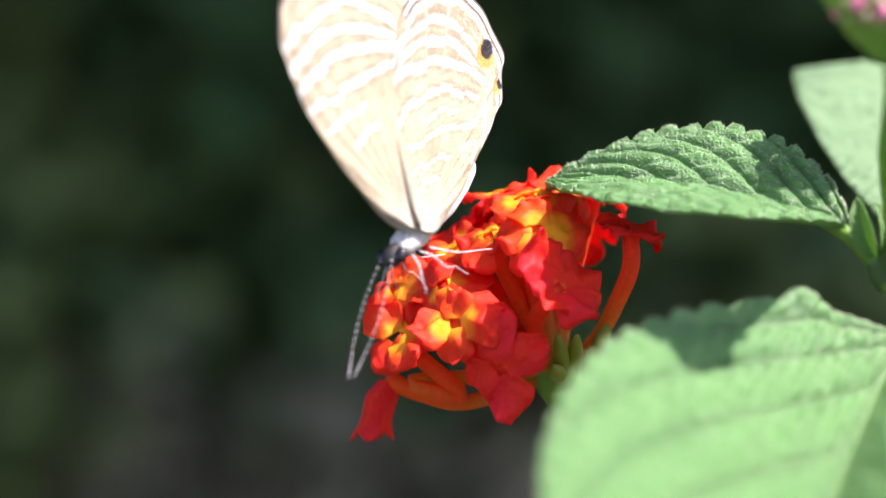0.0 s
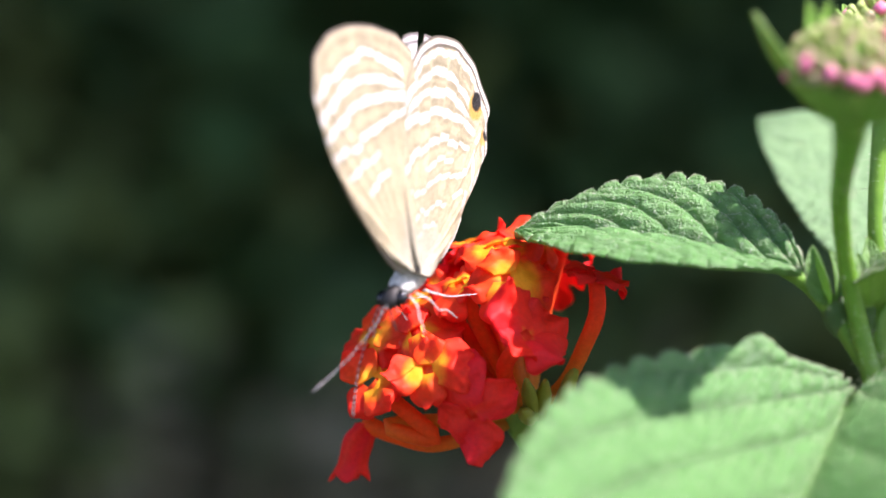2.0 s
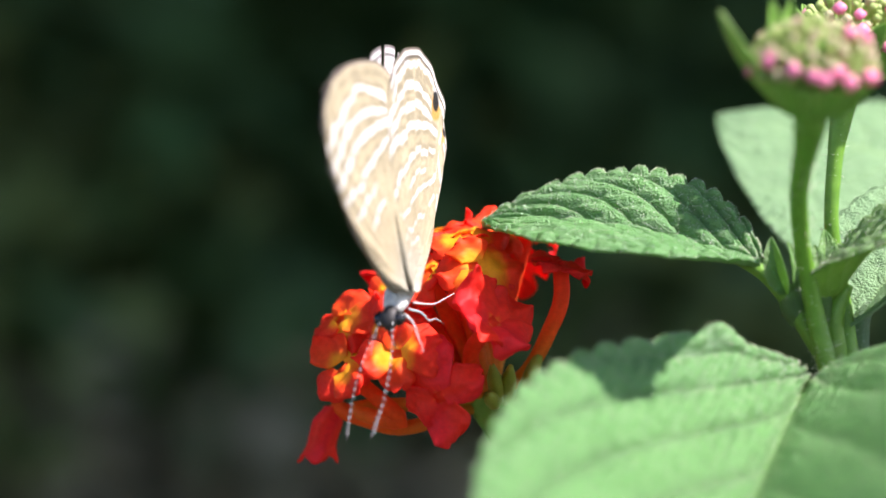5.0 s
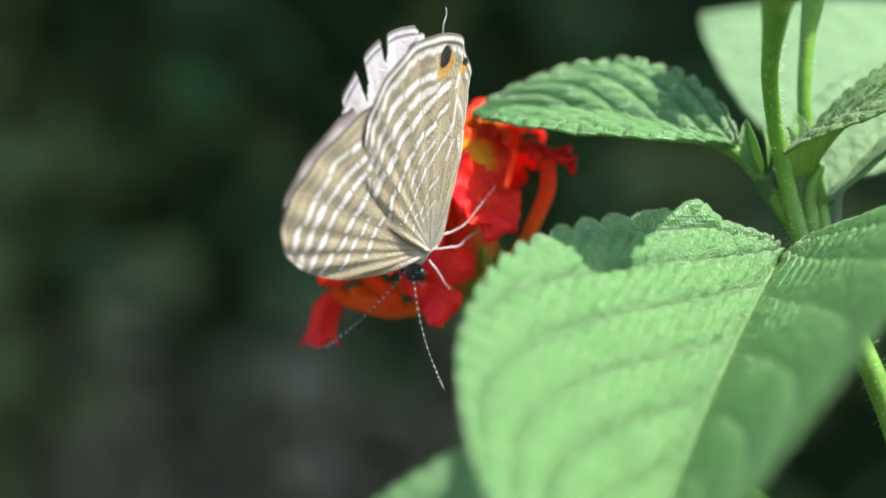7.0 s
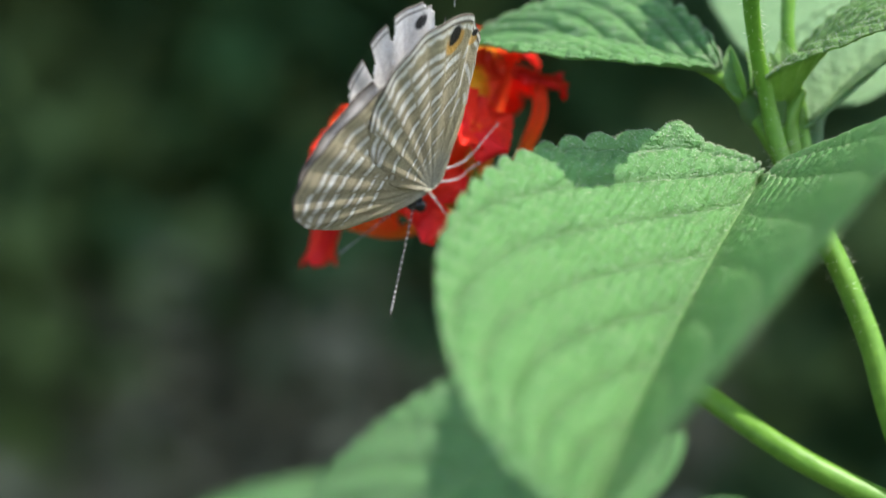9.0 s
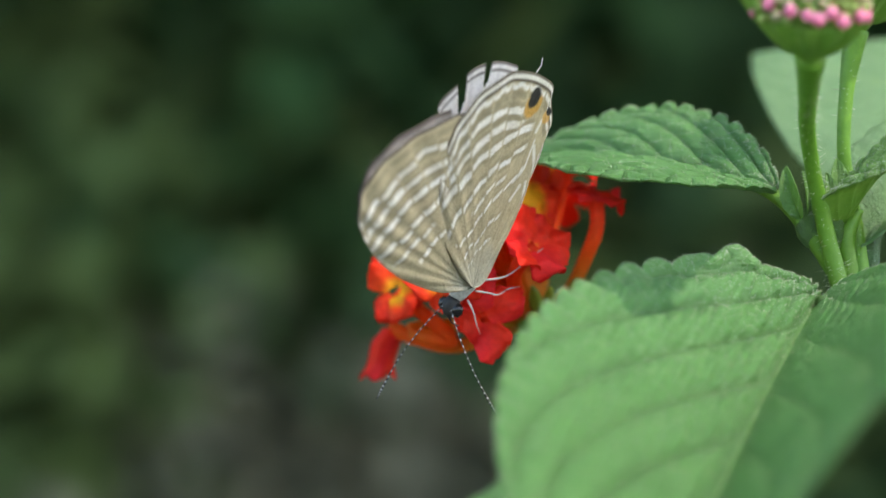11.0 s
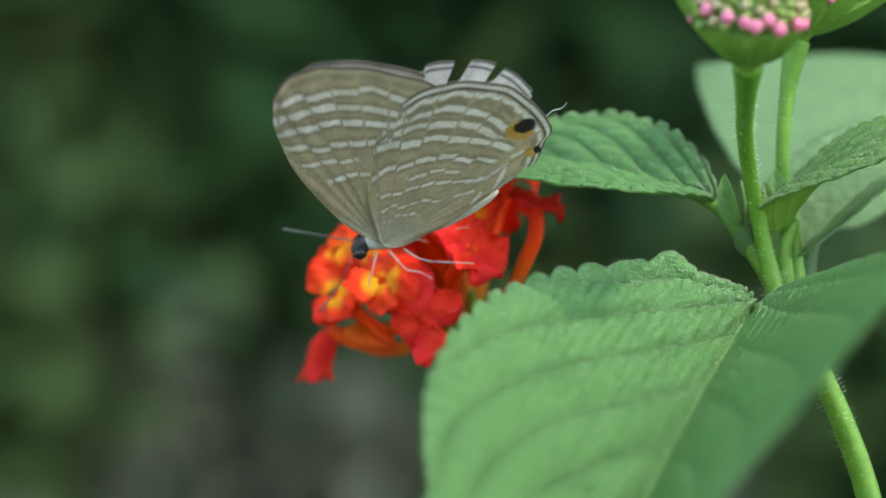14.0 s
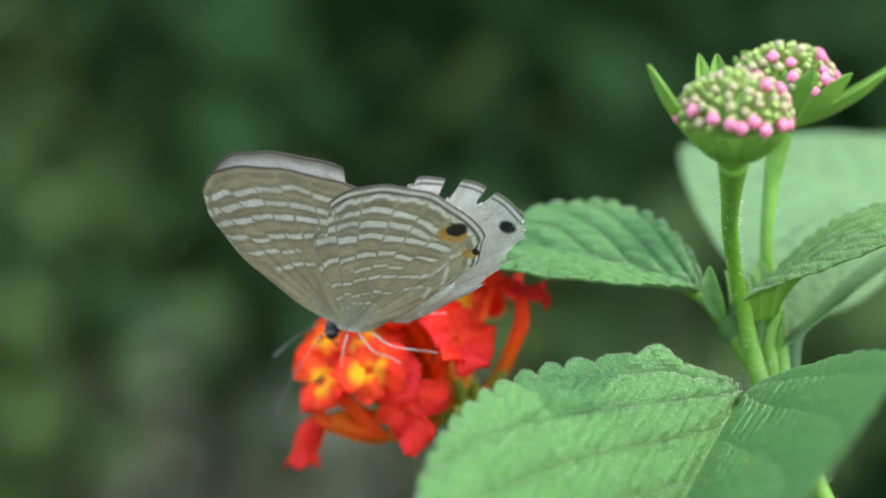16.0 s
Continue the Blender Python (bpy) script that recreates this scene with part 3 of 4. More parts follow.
FLORETS = [
    ((-6.9, 8.8, 0.4), (-0.55, -0.55, 0.55), 0.35, 21, 0.15, 2.6, 0.3),
    ((-6.9, 7.0, -3.2), (-0.35, -0.7, 0.4), 0.35, 22, 0.2, 2.3, 0.9, 1.5, ((-5.6, 8.2, -6.4), (-2.2, 7.4, -7.4))),
    ((-2.6, 1.8, -2.1), (-0.35, -0.7, 0.4), 0.4, 24, 0.3, 2.5, 0.2),
    ((0.6, 0.8, -5.2), (-0.3, -0.8, -0.3), 0.95, 25, 0.3, 2.75, 1.9),
    ((4.6, 0.4, 0.4), (0.45, -0.7, 0.5), 0.9, 26, 0.25, 3.1, 0.6),
    ((3.3, 3.0, 4.6), (0.1, -0.8, 0.55), 0.2, 27, 0.15, 2.4, 0.1),
    ((-0.1, 5.0, 4.1), (-0.35, -0.6, 0.7), 0.3, 28, 0.2, 2.0, 0.8),
    ((3.0, 7.0, 7.0), (-0.1, -0.5, 0.85), 0.25, 29, 0.15, 2.2, 0.4),
    ((5.5, 10.0, 7.7), (0.05, -0.35, 0.95), 0.3, 30, 0.1, 2.4, 0.2),
    ((8.4, 12.0, 8.2), (0.3, -0.2, 0.95), 0.8, 40, 0.1, 2.1, 0.9),
    ((10.2, 5.2, 4.9), (0.2, -0.22, 0.95), 0.95, 44, -0.05, 2.35, 0.2, 1.5, ((7.9, 7.8, -3.4), (9.5, 5.6, -0.1), (10.3, 5.1, 2.2))),
    ((0.8, 11.0, 7.4), (-0.3, -0.1, 0.95), 0.4, 32, 0.1, 2.4, 0.9),
    ((-2.8, 8.5, 3.0), (-0.5, -0.3, 0.8), 0.2, 33, 0.1, 2.2, 0.3),
    ((-3.4, 5.0, 0.6), (-0.5, -0.6, 0.6), 0.55, 34, 0.1, 2.0, 0.6),
    ((-2.2, 13.5, 4.5), (-0.5, 0.3, 0.8), 0.7, 36, 0.1, 2.6, 0.3),
    ((3.5, 16.5, 6.0), (-0.1, 0.6, 0.8), 0.8, 37, 0.1, 2.6, 0.7),
    ((7.5, 15.5, 5.0), (0.3, 0.6, 0.7), 0.8, 38, 0.1, 2.6, 0.2),
    ((-5.0, 14.5, 0.0), (-0.7, 0.5, 0.4), 0.8, 39, 0.1, 2.6, 0.5),
]
for row in FLORETS:
    floret(*row)


def closed_floret():
    """A spent floret that hangs down, its lobes still folded into a flared bell."""
    tube_way = [ROOT, Vector((-1.6, 8.6, -8.0)), Vector((-5.2, 10.0, -7.4)), Vector((-7.6, 11.0, -6.4))]
    bell = [Vector((-7.6, 11.0, -6.4)), Vector((-8.1, 11.2, -7.6)), Vector((-8.5, 11.5, -9.2)), Vector((-8.85, 11.8, -10.7))]
    v, f = tube_data([tuple(p) for p in tube_way], [0.5, 0.6, 0.65, 0.7], 12, 24)
    cols = [(*mix_colour((0.55, 0.3, 0.03), ORANGE, 2 * (i // 12) / 23), 1) for i in range(len(v))]
    verts, faces = [tuple(p) for p in v], list(f)
    n, m = 22, 40
    line = spline([tuple(p) for p in bell], n)
    for layer in (0, 1):
        start = len(verts)
        for i in range(n):
            s = i / (n - 1)
            r = 0.72 + 0.5 * step(0.0, 0.35, s) - 0.12 * step(0.35, 0.7, s) + 0.42 * step(0.72, 1.0, s) - 0.1 * layer
            for k in range(m):
                w = 2 * math.pi * k / m
                lobe = 1 + 0.1 * s * math.cos(4 * w + 0.6) + 0.05 * math.sin(7 * w + 5 * s)
                drop = 0.35 * step(0.7, 1.0, s) * math.cos(4 * w + 0.6)
                verts.append((line[i][0] + r * lobe * math.cos(w), line[i][1] + r * lobe * math.sin(w), line[i][2] - drop))
                cols.append((*mix_colour(CRIMSON, RED, 0.5 + 0.5 * math.sin(3 * w + 4 * s)), 1))
        for i in range(n - 1):
            for k in range(m):
                a, b = start + i * m + k, start + i * m + (k + 1) % m
                faces.append((a, b, b + m, a + m) if layer else (a, a + m, b + m, b))
    last = len(verts) - m
    for k in range(m):
        a, b = last + k, last + (k + 1) % m
        faces.append((a, b, b - n * m, a - n * m))
    me = mesh_of("floret", [(x * MM, y * MM, HEAD + z * MM) for x, y, z in verts], faces, [PETAL])
    paint(me, cols)
    return under("floret", me, head, "closed crimson floret hanging down")


closed_floret()

CALYX = plain("calyx_green", (0.2, 0.27, 0.02), (0.34, 0.38, 0.04), 700, 0.5, 0.0, 0.3)
# green calyx tips and young buds between the florets
for k, (p0, p1) in enumerate((((5.4, 6.5, -6.0), (4.7, 2.6, -2.9)), ((5.2, 6.5, -6.2), (4.4, 2.9, -5.2)), ((6.0, 7.0, -6.0), (6.2, 3.4, -3.0)), ((7.0, 8.0, -6.5), (8.9, 6.4, -1.6)))):
    p0, p1 = Vector(p0), Vector(p1)
    v, f = tube_data([tuple(p0), tuple(p0.lerp(p1, 0.5)), tuple(p1)], [0.4, 0.62, 0.6, 0.2], 10, 12)
    under("calyx", mesh_of("calyx", [(x * MM, y * MM, HEAD + z * MM) for x, y, z in v], f, [CALYX]), head, "yellow-green calyx")


# ---- bud heads ----
PINK = plain("bud_pink", (0.84, 0.17, 0.36), (0.89, 0.36, 0.5), 700, 0.5, 0, 0.25)
BUD_GREEN = plain("bud_green", (0.29, 0.41, 0.1), (0.43, 0.53, 0.19), 800, 0.55, 0, 0.25)
BUD_CREAM = plain("bud_cream", (0.42, 0.43, 0.2), (0.58, 0.44, 0.33), 800, 0.55, 0, 0.25)


def bud_mesh(mat, slim):
    """A four-sided closed floret bud, 1 mm long along +z, on a green neck."""
    verts, faces, idx = [], [], []
    prof = [(0.0, 0.16), (0.35, 0.2), (0.55, 0.24), (0.7, 0.36), (0.86, 0.38), (0.96, 0.28), (1.02, 0.08)]
    n = 12
    for z, r in prof:
        for k in range(n):
            w = 2 * math.pi * k / n
            q = 1 - 0.2 * abs(math.sin(2 * w)) if z > 0.6 else 1
            q *= slim if z > 0.4 else 1
            verts.append((r * q * math.cos(w), r * q * math.sin(w), z))
    for i in range(len(prof) - 1):
        for k in range(n):
            faces.append((i * n + k, i * n + (k + 1) % n, (i + 1) * n + (k + 1) % n, (i + 1) * n + k))
            idx.append(0 if i < 2 else 1)
    faces.append(tuple(range((len(prof) - 1) * n, len(prof) * n)))
    idx.append(1)
    return mesh_of("floret_bud", [(x * MM, y * MM, z * MM) for x, y, z in verts], faces, [BUD_GREEN, mat], idx)


BUDS = [bud_mesh(m, slim) for m, slim in ((PINK, 1.0), (BUD_CREAM, 0.8), (BUD_GREEN, 0.66))]


def bud_head(at, radius, seed, bracts, axis):
    """A head of closed florets in a cup of bracts; axis: the way its crown looks."""
    rng = random.Random(seed)
    at, axis = Vector(at), Vector(axis).normalized()
    tilt = axis.to_track_quat("Z", "Y").to_matrix()
    tilt = tilt @ Matrix.Rotation(-math.atan2(tilt[1][0], tilt[0][0]), 3, "Z")
    v, f = tube_data([tuple(at + axis * z) for z in (-1.12 * radius, -0.86 * radius, -0.66 * radius, -0.4 * radius, -0.05 * radius, 0.3 * radius)], [0.06 * radius, 0.28 * radius, 0.5 * radius, 0.66 * radius, 0.64 * radius, 0.3 * radius], 20, 18)
    body = under("bud_head", mesh_of("bud_head", [(x * MM, y * MM, HEAD + z * MM) for x, y, z in v], f, [BRACT]), shrub, "pale green bud head dotted with pink buds")
    n = 104
    for k in range(n):
        h = 1 - 1.08 * (k + 0.5) / n
        w = k * 2.39996 + rng.uniform(-0.15, 0.15)
        r = math.sqrt(max(0, 1 - h * h))
        d = tilt @ Vector((r * math.cos(w), r * math.sin(w), h * 0.8 + 0.1)).normalized()
        p = at + tilt @ Vector((r * math.cos(w), r * math.sin(w), h * 0.78 - 0.22)) * radius * 0.7
        low = h < 0.3
        me = BUDS[0] if (low and rng.random() < 0.36) or (h < 0.85 and rng.random() < 0.16) else BUDS[1] if rng.random() < 0.4 else BUDS[2]
        ob = under("floret_bud", me, body)
        ob.matrix_basis = Matrix.Translation(place(*p)) @ d.to_track_quat("Z", "Y").to_matrix().to_4x4() @ Matrix.Diagonal((*[radius * rng.uniform(0.27, 0.34) * (1.1 if me is BUDS[0] else 1.0)] * 3, 1))
    for k, (w, length, rise, wide) in enumerate(bracts):
        d = tilt @ Vector((math.cos(w), math.sin(w), 0))
        b0 = at + d * radius * 0.32 - axis * 0.84 * radius
        t0 = b0 + (d * math.cos(rise) + axis * math.sin(rise)) * length
        up = axis * math.cos(rise) - d * math.sin(rise)
        blade("bract", tuple(b0), tuple(t0), tuple(up), wide * 1.05, [BRACT, BRACT], body, "", fold=34, bow=-0.08, teeth=6, veins=3, crease=0.06,
              tooth=0.02, lobe=0.0, shape=(0.4, 0.75), ns=40, nq=14, thick=0.14, seed=seed * 20 + k)
    return body


bud_head((25.14, -22.5, 18.35), 4.5, 5, [(3.14, 8.9, 0.96, 1.4), (3.9, 4.0, 0.8, 1.6), (4.5, 3.7, 0.75, 1.6), (5.1, 3.7, 0.75, 1.6), (5.7, 4.0, 0.75, 1.6), (0.1, 4.6, 0.85, 1.5), (1.75, 8.0, 1.1, 1.2), (2.1, 8.0, 1.15, 1.1)], (0.0, -0.28, 0.95))
bud_head((31.9, -1.5, 22.34), 4.55, 6, [(0.05, 9.9, 0.62, 1.4), (5.0, 6.4, 0.85, 1.5), (5.7, 6.6, 0.8, 1.5), (4.1, 5.6, 0.8, 1.5), (2.2, 7.0, 1.0, 1.4), (1.2, 7.0, 1.0, 1.4), (3.1, 6.2, 1.1, 1.4)], (0.05, -0.12, 0.99))


# ---- butterfly ----
FORE = [(0, 0), (-1.6, 0.7), (-3.1, 1.6), (-5.8, 4.3), (-7.7, 7.0), (-8.8, 9.6), (-9.0, 11.6), (-8.4, 12.9), (-7.2, 13.8), (-5.3, 14.2), (-3.1, 14.2), (-0.4, 13.8), (2.3, 13.1), (3.9, 12.5), (5.3, 11.65), (5.6, 10.4), (4.6, 7.5), (2.4, 3.2), (0, 0)]
HIND = [(0, 0), (-0.35, 1.2), (-0.5, 3.0), (-0.1, 5.8), (1.2, 8.4), (2.8, 10.3), (4.6, 11.5), (6.1, 11.9), (7.7, 12.1), (9.6, 11.9), (11.8, 11.3), (13.1, 10.4), (14.2, 9.1), (15.0, 7.4), (14.4, 6.4), (13.4, 4.9), (12.6, 4.5), (10.4, 3.25), (7.7, 1.9), (5.0, 0.7), (1.8, -0.4), (0, 0)]
TALL = 1.35
BROWN, WHITE, UMBER, AMBER, BLACK, PALE = (0.58, 0.505, 0.335), (0.93, 0.93, 0.92), (0.07, 0.055, 0.045), (0.66, 0.38, 0.09), (0.012, 0.01, 0.01), (0.96, 0.955, 0.96)


# white bands: radius at the reference angle, its slope and curve for each ten degrees, half width, and the angles between which it runs
FORE_BANDS = ((17.1, 0.55, -0.2, 0.36, 76, 121), (15.45, 0.65, -0.1, 0.38, 76, 124), (13.7, 0.45, 0.05, 0.33, 76, 126),
              (11.4, 0.2, 0.18, 0.3, 70, 128), (9.9, 0.1, 0.14, 0.24, 103, 128), (8.1, 0.1, 0.05, 0.24, 99, 122))
HIND_BANDS = ((15.7, -0.75, -0.35, 0.36, 40, 84), (14.1, -0.75, -0.3, 0.34, 41, 86), (12.4, -0.75, 0.0, 0.36, 36, 88), (10.2, -0.95, 0.0, 0.28, 36, 88),
              (8.4, -1.2, 0.0, 0.22, 44, 67), (6.8, -0.9, 0.2, 0.24, 33, 86), (4.9, -0.6, 0.1, 0.2, 38, 84), (3.5, -0.45, 0.0, 0.17, 40, 80))
FORE_VEINS, HIND_VEINS = (60, 68, 75, 82, 90, 98, 105, 112, 119, 127, 150), (-20, 18, 27, 35, 43, 50, 57, 66, 74, 84, 110)
# short white strokes near the inner margin of the hind wing
STROKES = ((6.6, 3.26, 8.0, 3.4), (7.6, 4.25, 9.15, 4.24), (9.15, 4.24, 11.1, 5.2), (9.96, 3.6, 10.9, 4.8), (9.5, 2.9, 9.96, 3.6), (7.7, 2.3, 8.6, 3.2), (11.6, 5.7, 12.8, 6.0))


def wing_tint(kind, u, v, d):
    """Colour of the wing's outer face; d: millimetres to the margin."""
    turn, r = math.degrees(math.atan2(v * TALL, u)), math.hypot(u, v * TALL)
    veins, bands, mid = (FORE_VEINS, FORE_BANDS, 100) if kind == "fore" else (HIND_VEINS, HIND_BANDS, 60)
    cell = max(0, sum(turn > a for a in veins) - 1)
    gap = min(abs(turn - a) for a in veins) * math.pi / 180 * r
    x = (turn - mid) / 10
    tone = 0.92 + 0.2 * noise.noise((u * 0.45, v * 0.45, 3.0)) + 0.08 * noise.noise((u * 2.5, v * 2.5, 8.0))
    c = tuple(k * tone for k in BROWN)
    wavy = 0.16 * noise.noise((u * 1.1, v * 1.1, 5.0)) + 0.06 * noise.noise((u * 4.0, v * 4.0, 1.0))
    for k, (at, slope, curve, half, low, high) in enumerate(bands):
        if not low - 2 < turn < high + 2:
            continue
        rng = random.Random(cell * 31 + k * 7 + (500 if kind == "fore" else 0))
        jog, wide, strong = rng.uniform(-0.24, 0.24), half * rng.uniform(0.8, 1.15), rng.uniform(0.72, 0.95)
        off = abs(r - at - slope * x - curve * x * x + jog + wavy)
        ends = step(0.02, 0.13, gap) * step(low - 1.5, low + 1.5, turn) * (1 - step(high - 1.5, high + 1.5, turn))
        rim = (1 - step(0.08, 0.42, abs(off - wide * 1.45))) * ends
        c = mix_colour(c, tuple(q * 0.58 for q in BROWN), rim * (0.8 if k < 4 else 0.45))
        c = mix_colour(c, WHITE, (1 - step(wide * 0.7, wide * 1.12, off)) * ends * strong)
    if kind == "hind":
        for x0, y0, x1, y1 in STROKES:
            a, b = Vector((x0, y0 * TALL)), Vector((x1, y1 * TALL))
            p = Vector((u, v * TALL))
            t = min(1.0, max(0.0, (p - a).dot(b - a) / (b - a).length_squared))
            c = mix_colour(c, WHITE, 0.75 * (1 - step(0.1, 0.24, (p - a.lerp(b, t)).length)))
        scallop = math.sin(math.pi * min(1.0, gap / 0.9))
        dark = 1 - step(0.22, 0.42, abs(d - 1.6 - 0.15 * scallop))
        c = mix_colour(c, tuple(q * 0.5 for q in BROWN), 0.7 * dark * step(0.05, 0.3, gap))
        c = mix_colour(c, WHITE, 0.85 * (1 - step(0.12, 0.28, abs(d - 0.98 - 0.2 * scallop))) * step(0.0, 0.1, gap))
        c = mix_colour(c, UMBER, 0.85 * (1 - step(0.09, 0.18, abs(d - 0.64))))
        c = mix_colour(c, WHITE, 0.9 * (1 - step(0.1, 0.19, abs(d - 0.36))))
        spot = math.hypot((u - 12.5) / 1.3, (v - 7.55) / 0.82)
        c = mix_colour(c, AMBER, 1 - step(0.75, 1.0, spot + 0.1 * noise.noise((u * 2, v * 2, 4))))
        spot = math.hypot((u - 12.95 - 0.3 * (v - 7.8)) / 1.0, (v - 7.85) / 0.62)
        c = mix_colour(c, BLACK, 1 - step(0.78, 0.98, spot + 0.12 * noise.noise((u * 3, v * 3, 6))))
        c = mix_colour(c, AMBER, 0.9 * (1 - step(0.7, 1.0, math.hypot((u - 13.05) / 0.62, (v - 5.75) / 0.55))))
        c = mix_colour(c, BLACK, 1 - step(0.7, 0.98, math.hypot((u - 13.6) / 0.36, (v - 5.8) / 0.36)))
    else:
        c = mix_colour(c, tuple(q * 0.62 for q in BROWN), 0.8 * (1 - step(0.12, 0.3, abs(d - 0.75))) * step(0.0, 0.25, gap))
        c = mix_colour(c, (0.5, 0.43, 0.36), 0.55 * (1 - step(0.1, 0.4, d)))
    c = mix_colour(c, UMBER, 0.9 * (1 - step(0.1, 0.2, d)))
    c = mix_colour(c, tuple(q * 0.62 for q in BROWN), 0.6 * (1 - step(0.0, 0.07, gap)) * step(1.5, 5.0, r))
    dust = 1 - step(1.0, 5.5, r + 1.2 * noise.noise((u, v, 9.0)))
    return mix_colour(c, (0.52, 0.53, 0.47), 0.6 * dust)


def wing_mesh(name, outline, kind, torn=()):
    """A wing in its own plane (x towards the tail, y up), outer face +z. torn: (from, to, share kept at both ends) along the margin."""
    na, nr = 330, 140
    rim = spline(outline, na + 1)
    verts, faces, cols, low, inner = [], [], [], [], []
    for i in range(na + 1):
        t = i / na
        reach = 1.0
        for a, b, keep, last in torn:
            if a < t < b:
                reach = min(reach, keep + (last - keep) * (t - a) / (b - a) + 0.01 * math.sin(t * 260) + 0.012 * math.sin(t * 700))
        full = float(np.linalg.norm(rim[i]))
        rib = ((t - 0.12) / 0.76 * 9) % 1.0
        for j in range(nr + 1):
            s = (j / nr) * reach
            u, v = rim[i] * s
            near = (1 - s) * full
            sag = 0.25 * math.sin(math.pi * s) + 0.07 * math.cos(2 * math.pi * rib) * s
            verts.append((u, v * TALL, sag))
            hem = near if (0.27 < t < 0.8 if kind == "hind" else 0.3 < t < 0.82) else near + 1.5
            cols.append((*wing_tint(kind, u, v, hem), 1))
            low.append((u, v * TALL, sag - 0.09))
            c = mix_colour(PALE, (0.45, 0.44, 0.46), 0.1 * (1 - step(0.3, 1.2, abs(near - 1.1))))
            c = mix_colour(c, (0.5, 0.5, 0.54), 0.3 * (1 - step(0.0, 0.1, min(rib, 1 - rib) * full * s * 0.08)) + 0.15 * max(0.0, noise.noise((u * 1.5, v * 1.5, 2.0))))
            if kind == "fore":
                c = mix_colour(c, (0.36, 0.31, 0.27), 0.8 * (1 - step(0.3, 1.0, near)) * (0.35 + 0.65 * step(0.3, 0.55, 1 - abs(2 * t - 0.9))))
            else:
                c = mix_colour(c, UMBER, 0.8 * (1 - step(0.07, 0.16, abs(near - 0.62))))
                c = mix_colour(c, BLACK, 1 - step(0.6, 0.9, math.hypot((u - 12.95) / 0.9, (v - 7.65) / 0.75)))
            inner.append((*mix_colour(c, UMBER, 0.9 * (1 - step(0.14, 0.28, near))), 1))
    n = len(verts)
    cols += inner
    w = nr + 1
    for i in range(na):
        for j in range(nr):
            k = i * w + j
            faces.append((k, k + 1, k + w + 1, k + w))
            faces.append((n + k, n + k + w, n + k + w + 1, n + k + 1))
        k = i * w + nr
        faces.append((k, n + k, n + k + w, k + w))
    me = mesh_of(name, [(x * MM, y * MM, z * MM) for x, y, z in verts + low], faces, [WING])
    paint(me, cols)
    return me


def ball(name, rings, mat, parent, label="", n=18):
    """A lathe along +x through (x, radius, drop) rings, in millimetres."""
    verts, faces = [], []
    for x, r, y, z in rings:
        for k in range(n):
            w = 2 * math.pi * k / n
            verts.append((x * MM, (y + r * math.sin(w)) * MM, (z + r * math.cos(w)) * MM))
    for i in range(len(rings) - 1):
        for k in range(n):
            faces.append((i * n + k, i * n + (k + 1) % n, (i + 1) * n + (k + 1) % n, (i + 1) * n + k))
    faces.append(tuple(reversed(range(n))))
    faces.append(tuple(range((len(rings) - 1) * n, len(rings) * n)))
    return under(name, mesh_of(name, verts, faces, [mat]), parent, label)


butterfly = tagged(new("butterfly"), "grey-brown white-banded butterfly with torn wings perched on the flower", "butterfly")


def limb(name, points, radii, mats, parent, label="", rings=0, n=40, sides=8):
    v, f = tube_data(points, radii, sides, n)
    idx = [0] * len(f)
    if rings:
        idx = [1 if ((k // sides) * rings // n) % 3 == 0 and k // sides < n * 0.91 else 0 for k in range(len(f))]
    return under(name, mesh_of(name, [(x * MM, y * MM, z * MM) for x, y, z in v], f, mats, idx), parent, label)


